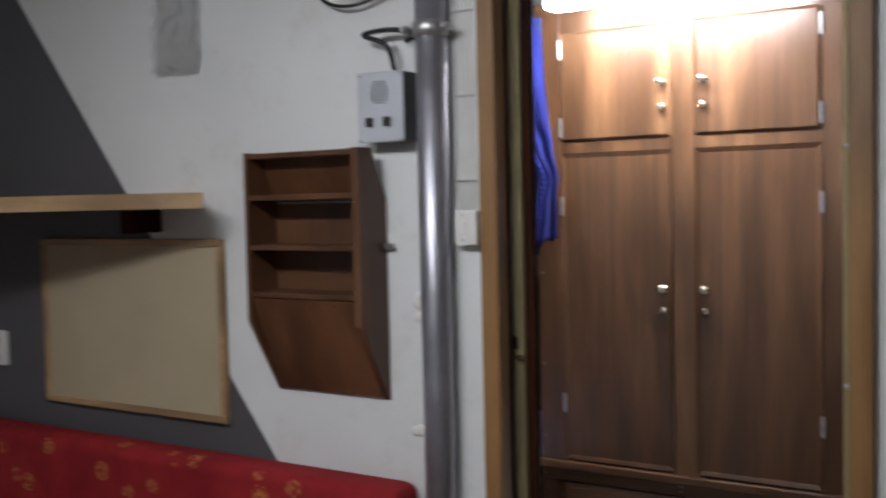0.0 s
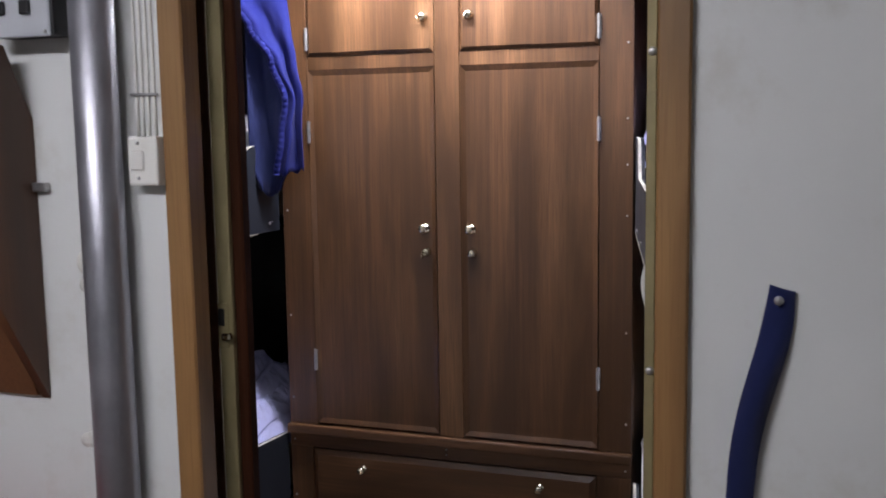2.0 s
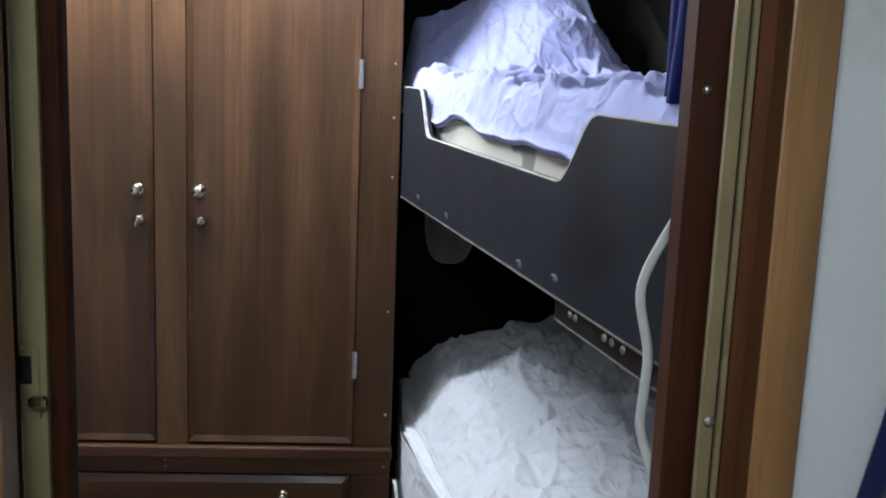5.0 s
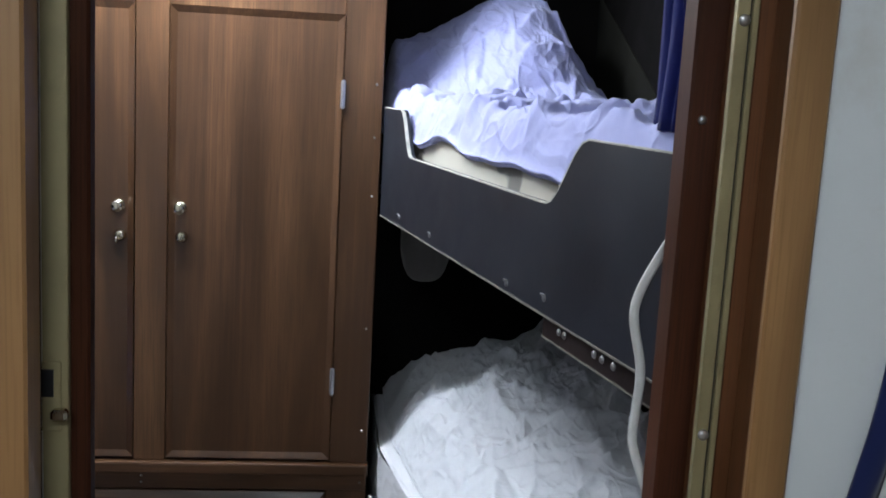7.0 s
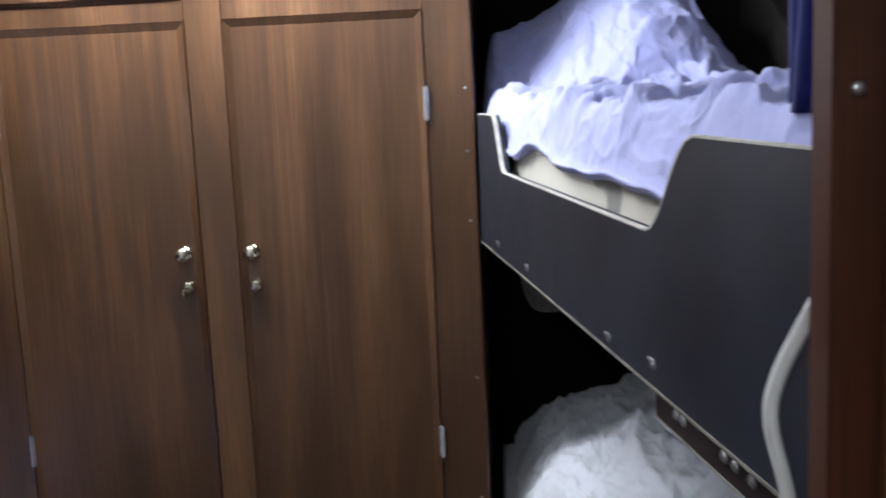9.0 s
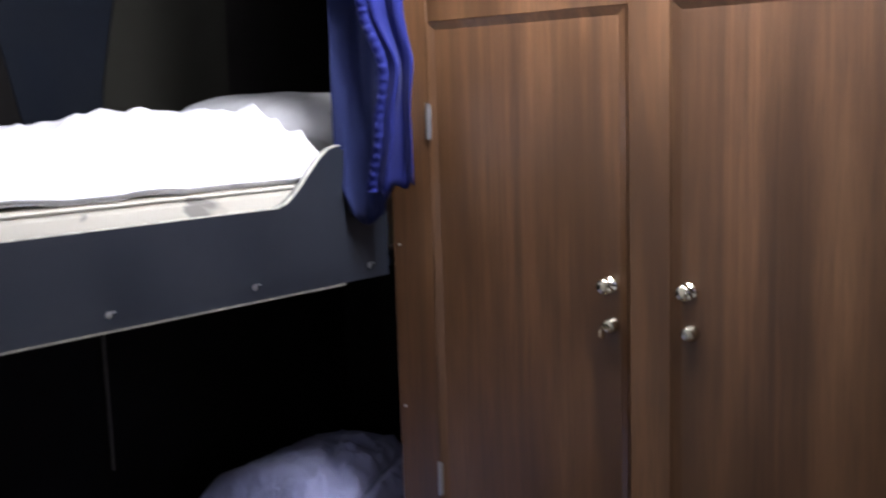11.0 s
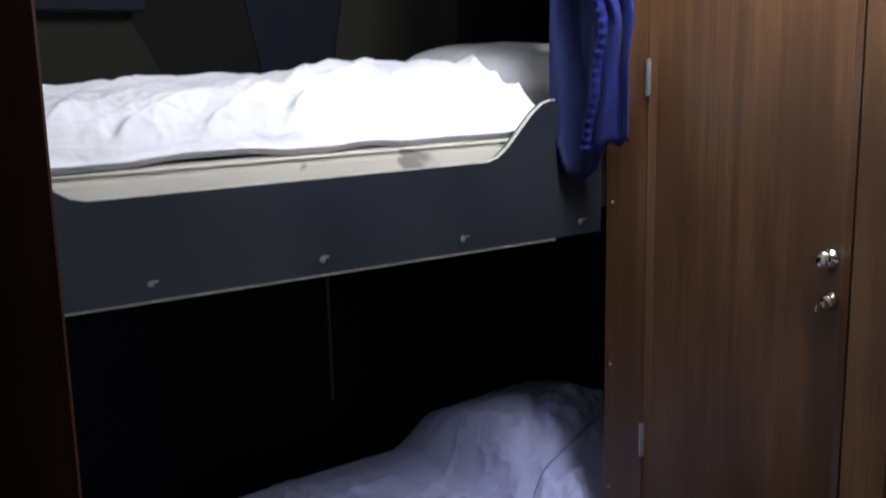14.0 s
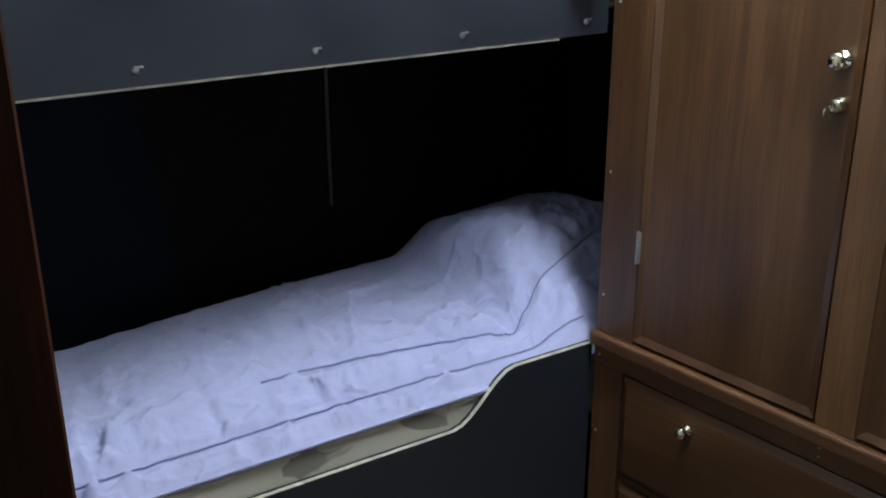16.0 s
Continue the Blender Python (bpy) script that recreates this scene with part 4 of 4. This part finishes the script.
part("side_panel", rack_side(RX0, RX0 + 0.012), M["shelf_wood"], rack)
part("side_panel", rack_side(RX1 - 0.018, RX1), M["shelf_wood"], rack)
part("back_panel", B(RX0 + 0.012, RX1 - 0.018, YW - 0.008, YW - 0.001, 1.11, 1.54), M["shelf_wood"], rack)
for z, d in ((1.648, 0.098), (1.555, 0.098), (1.443, 0.098), (1.337, 0.098)):
    part("shelf", B(RX0 + 0.012, RX1 - 0.018, YW - d, YW - (0.052 if z > 1.6 else 0.008), z - 0.006, z + 0.006, bevel=0.001), M["shelf_wood"], rack)
m = Matrix.Translation((0, YW - 0.006, 1.112)) @ pose(0, 0, 0, math.degrees(math.atan2(0.086, 0.218)), 0, 0)
part("front_panel", box(bmesh.new(), RX0 + 0.012, RX1 - 0.018, -0.004, 0.004, 0.0, 0.234, m=m), M["shelf_wood"], rack, "sloping front panel")
part("sloping_back", box(bmesh.new(), RX0 + 0.012, RX1 - 0.018, -0.003, 0.003, 0.0, 0.12, m=Matrix.Translation((0, YW - 0.006, 1.545)) @ pose(0, 0, 0, 25, 0, 0)), M["shelf_wood"], rack)
part("wall_hook", B(RX1, RX1 + 0.026, YW - 0.014, YW - 0.001, 1.436, 1.450, bevel=0.002), M["zinc"], rack, "small metal hook")

# intercom
com = thing("intercom", (-0.06, YW, 1.74), "pale grey wall intercom with two black buttons", "intercom")
body = part("body", B(-0.112, 0.006, YW - 0.048, YW - 0.001, 1.668, 1.812, bevel=0.004, seg=2), M["black"], com, "black casing")
face = part("faceplate", B(-0.115, 0.003, YW - 0.053, YW - 0.048, 1.666, 1.814, bevel=0.002), M["panel_grey"], com, "pale grey faceplate")
for k in range(9):
    z = 1.748 + k * 0.0055
    half = 0.024 * math.sqrt(max(0.05, 1 - ((k - 4) / 5) ** 2))
    part("speaker_slot", B(-0.056 - half, -0.056 + half, YW - 0.0538, YW - 0.0525, z, z + 0.002), M["board_grey"], face)
for x in (-0.082, -0.037):
    part("button", B(x - 0.009, x + 0.009, YW - 0.060, YW - 0.053, 1.699, 1.719, bevel=0.002), M["black"], face, "square black button")
for x in (-0.108, -0.004):
    for z in (1.673, 1.807):
        screw(face, (x, YW - 0.053, z), (0, -1, 0), 0.003)
solid("cable", tube(bmesh.new(), smooth_line([(-0.03, YW - 0.03, 1.812), (-0.045, YW - 0.04, 1.87), (-0.10, YW - 0.045, 1.895), (-0.03, YW - 0.045, 1.90), (0.03, YW - 0.04, 1.885), (0.0, YW - 0.03, 1.875)], 8), 0.0055, 8), M["black"], "black cable looping above the intercom", "cable", soft=True)
solid("cable", tube(bmesh.new(), smooth_line([(-0.25, YW - 0.02, 2.01), (-0.20, YW - 0.03, 1.975), (-0.13, YW - 0.03, 1.965), (-0.06, YW - 0.02, 1.985), (-0.13, YW - 0.03, 1.985), (-0.22, YW - 0.02, 2.02)], 8), 0.004, 8), M["black"], "thin dark cable hanging in a loop", "cable", soft=True)

# steel pipe with clamp
pipe = thing("pipe", (0.06, YW - 0.045, 0), "brushed steel stanchion pipe in front of the wall", "pipe", kind="structure")
part("tube", lathe(bmesh.new(), [(0.0325, 0.0), (0.0325, TOP)], Matrix.Translation((0.066, YW - 0.038, 0)), 28), M["steel"], pipe, soft=True)
clamp = part("clamp", lathe(bmesh.new(), [(0.033, 1.875), (0.0385, 1.878), (0.0385, 1.905), (0.033, 1.908)], Matrix.Translation((0.066, YW - 0.038, 0)), 28), M["zinc"], pipe, "steel pipe clamp", soft=True)
for x in (0.016, 0.116):
    part("bolt", lathe(bmesh.new(), [(0.009, 0), (0.009, 0.02), (0.005, 0.026)], Matrix.Translation((x, YW - 0.045, 1.892)) @ FRONT, 8), M["zinc"], clamp)

# light switch and its wires
sw = thing("light_switch", (0.12, YW, 1.47), "white plastic light switch on the wall", "switch")
bodys = part("body", B(0.109, 0.160, YW - 0.03, YW - 0.001, 1.448, 1.519, bevel=0.004, seg=2), M["white_plastic"], sw)
part("rocker", B(0.115, 0.138, YW - 0.0335, YW - 0.03, 1.470, 1.499, bevel=0.002), M["white_plastic"], bodys, "square white rocker")
for z in (1.459, 1.510):
    screw(bodys, (0.127, YW - 0.03, z), (0, -1, 0), 0.0028)
for k, x in enumerate((0.111, 0.120, 0.130, 0.141)):
    solid("wire", tube(bmesh.new(), smooth_line([(x, YW - 0.003, 1.519), (x + 0.002 * math.sin(k), YW - 0.003, 1.7), (x - 0.001, YW - 0.003, 1.9), (x, YW - 0.003, TOP)], 4), 0.0024, 6), M["white_plastic"], "thin white wire running up the wall", "wire", group="switch wires", soft=True)
for z in (1.578, 1.752, 1.926, 2.10):
    solid("cable_clip", B(0.102, 0.150, YW - 0.0075, YW - 0.0045, z, z + 0.004, bevel=0.001, m=Matrix.Translation((0, 0, 0.0))), M["zinc"], "thin metal clip across the wires", "cable clip", group="wire clips")
for x, z, r in ((0.002, 1.326, 0.020), (-0.003, 1.291, 0.012), (-0.006, 1.044, 0.014), (-0.018, 1.042, 0.012)):
    solid("filler_patch", lathe(bmesh.new(), [(r, 0.0), (r * 0.96, 0.0012), (r * 0.3, 0.0016)], Matrix.Translation((x, YW, z)) @ FRONT, 14), M["white_plastic"], "small blob of white filler on the wall", "filler", group="filler patches", soft=True)

# strap on the starboard panel
bm = bmesh.new()
pts = smooth_line([(1.020, 1.328), (1.004, 1.24), (0.985, 1.13), (0.966, 1.01), (0.948, 0.89), (0.935, 0.78)], 8)
prev = None
for i, p in enumerate(pts):
    t = i / (len(pts) - 1)
    w = 0.0150 + 0.006 * t + 0.002 * math.sin(9 * t)
    p = Vector((p.x + 0.004 * math.sin(13 * t), p.y, 0))
    dy = 0.006 + 0.010 * math.sin(math.pi * min(1, t * 1.4)) ** 2
    tw = 0.006 * math.sin(6 * t)
    row = [bm.verts.new((p.x - w, YW - dy - tw, p.y + 0.004)), bm.verts.new((p.x + 0.004 * math.sin(8 * t), YW - dy - 0.003 + 0.006 * math.sin(17 * t), p.y)), bm.verts.new((p.x + w, YW - dy + tw * 0.5, p.y - 0.004))]
    if prev:
        for a in range(2):
            bm.faces.new((prev[a], prev[a + 1], row[a + 1], row[a]))
    prev = row
strap = solid("strap", bm, M["blue_navy"], "navy blue webbing strap hanging from a screw", "strap", soft=True)
mod = strap.modifiers.new("thickness", "SOLIDIFY")
mod.thickness = 0.004
screw(strap, (1.016, YW - 0.011, 1.314), (0, -1, 0), 0.006)

# pinboard, shelf, sofa, socket
pin = thing("pinboard", (-0.87, YW, 1.24), "tan cloth pinboard in a thin wooden frame", "pinboard")
part("panel", B(-1.235, -0.582, YW - 0.014, YW - 0.003, 1.023, 1.44), M["cork"], pin)
for x0, x1, z0, z1 in ((-1.253, -0.564, 1.44, 1.458), (-1.253, -0.564, 1.005, 1.023), (-1.253, -1.235, 1.023, 1.44), (-0.582, -0.564, 1.023, 1.44)):
    part("frame_bar", B(x0, x1, YW - 0.02, YW - 0.003, z0, z1, bevel=0.002), M["pine_x"], pin)
shelf = thing("wall_shelf", (-1.2, YW, 1.55), "light wooden shelf board with rounded front edge", "shelf")
part("board", prism(bmesh.new(), [(-2.09, YW - 0.003), (-2.09, YW - 0.80), (-0.62, YW - 0.21), (-0.515, YW - 0.15), (-0.50, YW - 0.135), (-0.68, YW - 0.003)], 0.036, Matrix.Translation((0, 0, 1.535))), M["pine_x"], shelf)
part("bracket", B(-0.80, -0.78, YW - 0.12, YW - 0.003, 1.475, 1.535, bevel=0.003), M["teak"], shelf, "dark bracket below the shelf")
part("bracket", B(-1.60, -1.58, YW - 0.15, YW - 0.003, 1.475, 1.535, bevel=0.003), M["teak"], shelf)
sofa = thing("sofa", (-1.0, YW - 0.3, 0), "red upholstered bench with a gold motif against the wall", "sofa")
part("backrest", B(-2.08, -0.005, YW - 0.11, YW - 0.004, 0.40, 0.938, bevel=0.035, seg=4), M["red"], sofa, soft=True)
part("seat", B(-2.08, -0.03, YW - 0.62, YW - 0.10, 0.28, 0.44, bevel=0.035, seg=4), M["red"], sofa, soft=True)
part("base", B(-2.08, -0.05, YW - 0.58, YW - 0.01, 0.0, 0.28), M["shelf_wood"], sofa)
sock = thing("wall_socket", (-1.44, YW, 1.14), "white double wall socket", "socket")
plate = part("plate", B(-1.505, -1.435, YW - 0.02, YW - 0.003, 1.09, 1.19, bevel=0.004, seg=2), M["white_plastic"], sock)
for z in (1.116, 1.164):
    part("outlet", lathe(bmesh.new(), [(0.016, 0.0), (0.016, 0.002), (0.013, 0.002), (0.012, 0.0005)], Matrix.Translation((-1.47, YW - 0.02, z)) @ FRONT, 18), M["panel_grey"], plate)
# crumpled clear plastic holder on the wall
bm = bmesh.new()
grid = []
for i in range(17):
    row = []
    for j in range(33):
        x, z = -0.765 + 0.15 * i / 16, 1.872 + 0.26 * j / 32
        d = 0.014 + 0.016 * fold((x, z), 16, 2.0) + 0.012 * noise.noise(Vector((x * 20, z * 20, 1)))
        row.append(bm.verts.new((x, YW - 0.006 - d, z)))
    grid.append(row)
for i in range(16):
    for j in range(32):
        bm.faces.new((grid[i][j], grid[i + 1][j], grid[i + 1][j + 1], grid[i][j + 1]))
bag = solid("plastic_bag", bm, M["plastic_clear"], "crumpled clear plastic bag pinned to the wall", "bag", soft=False)
mod = bag.modifiers.new("thickness", "SOLIDIFY")
mod.thickness = 0.0015
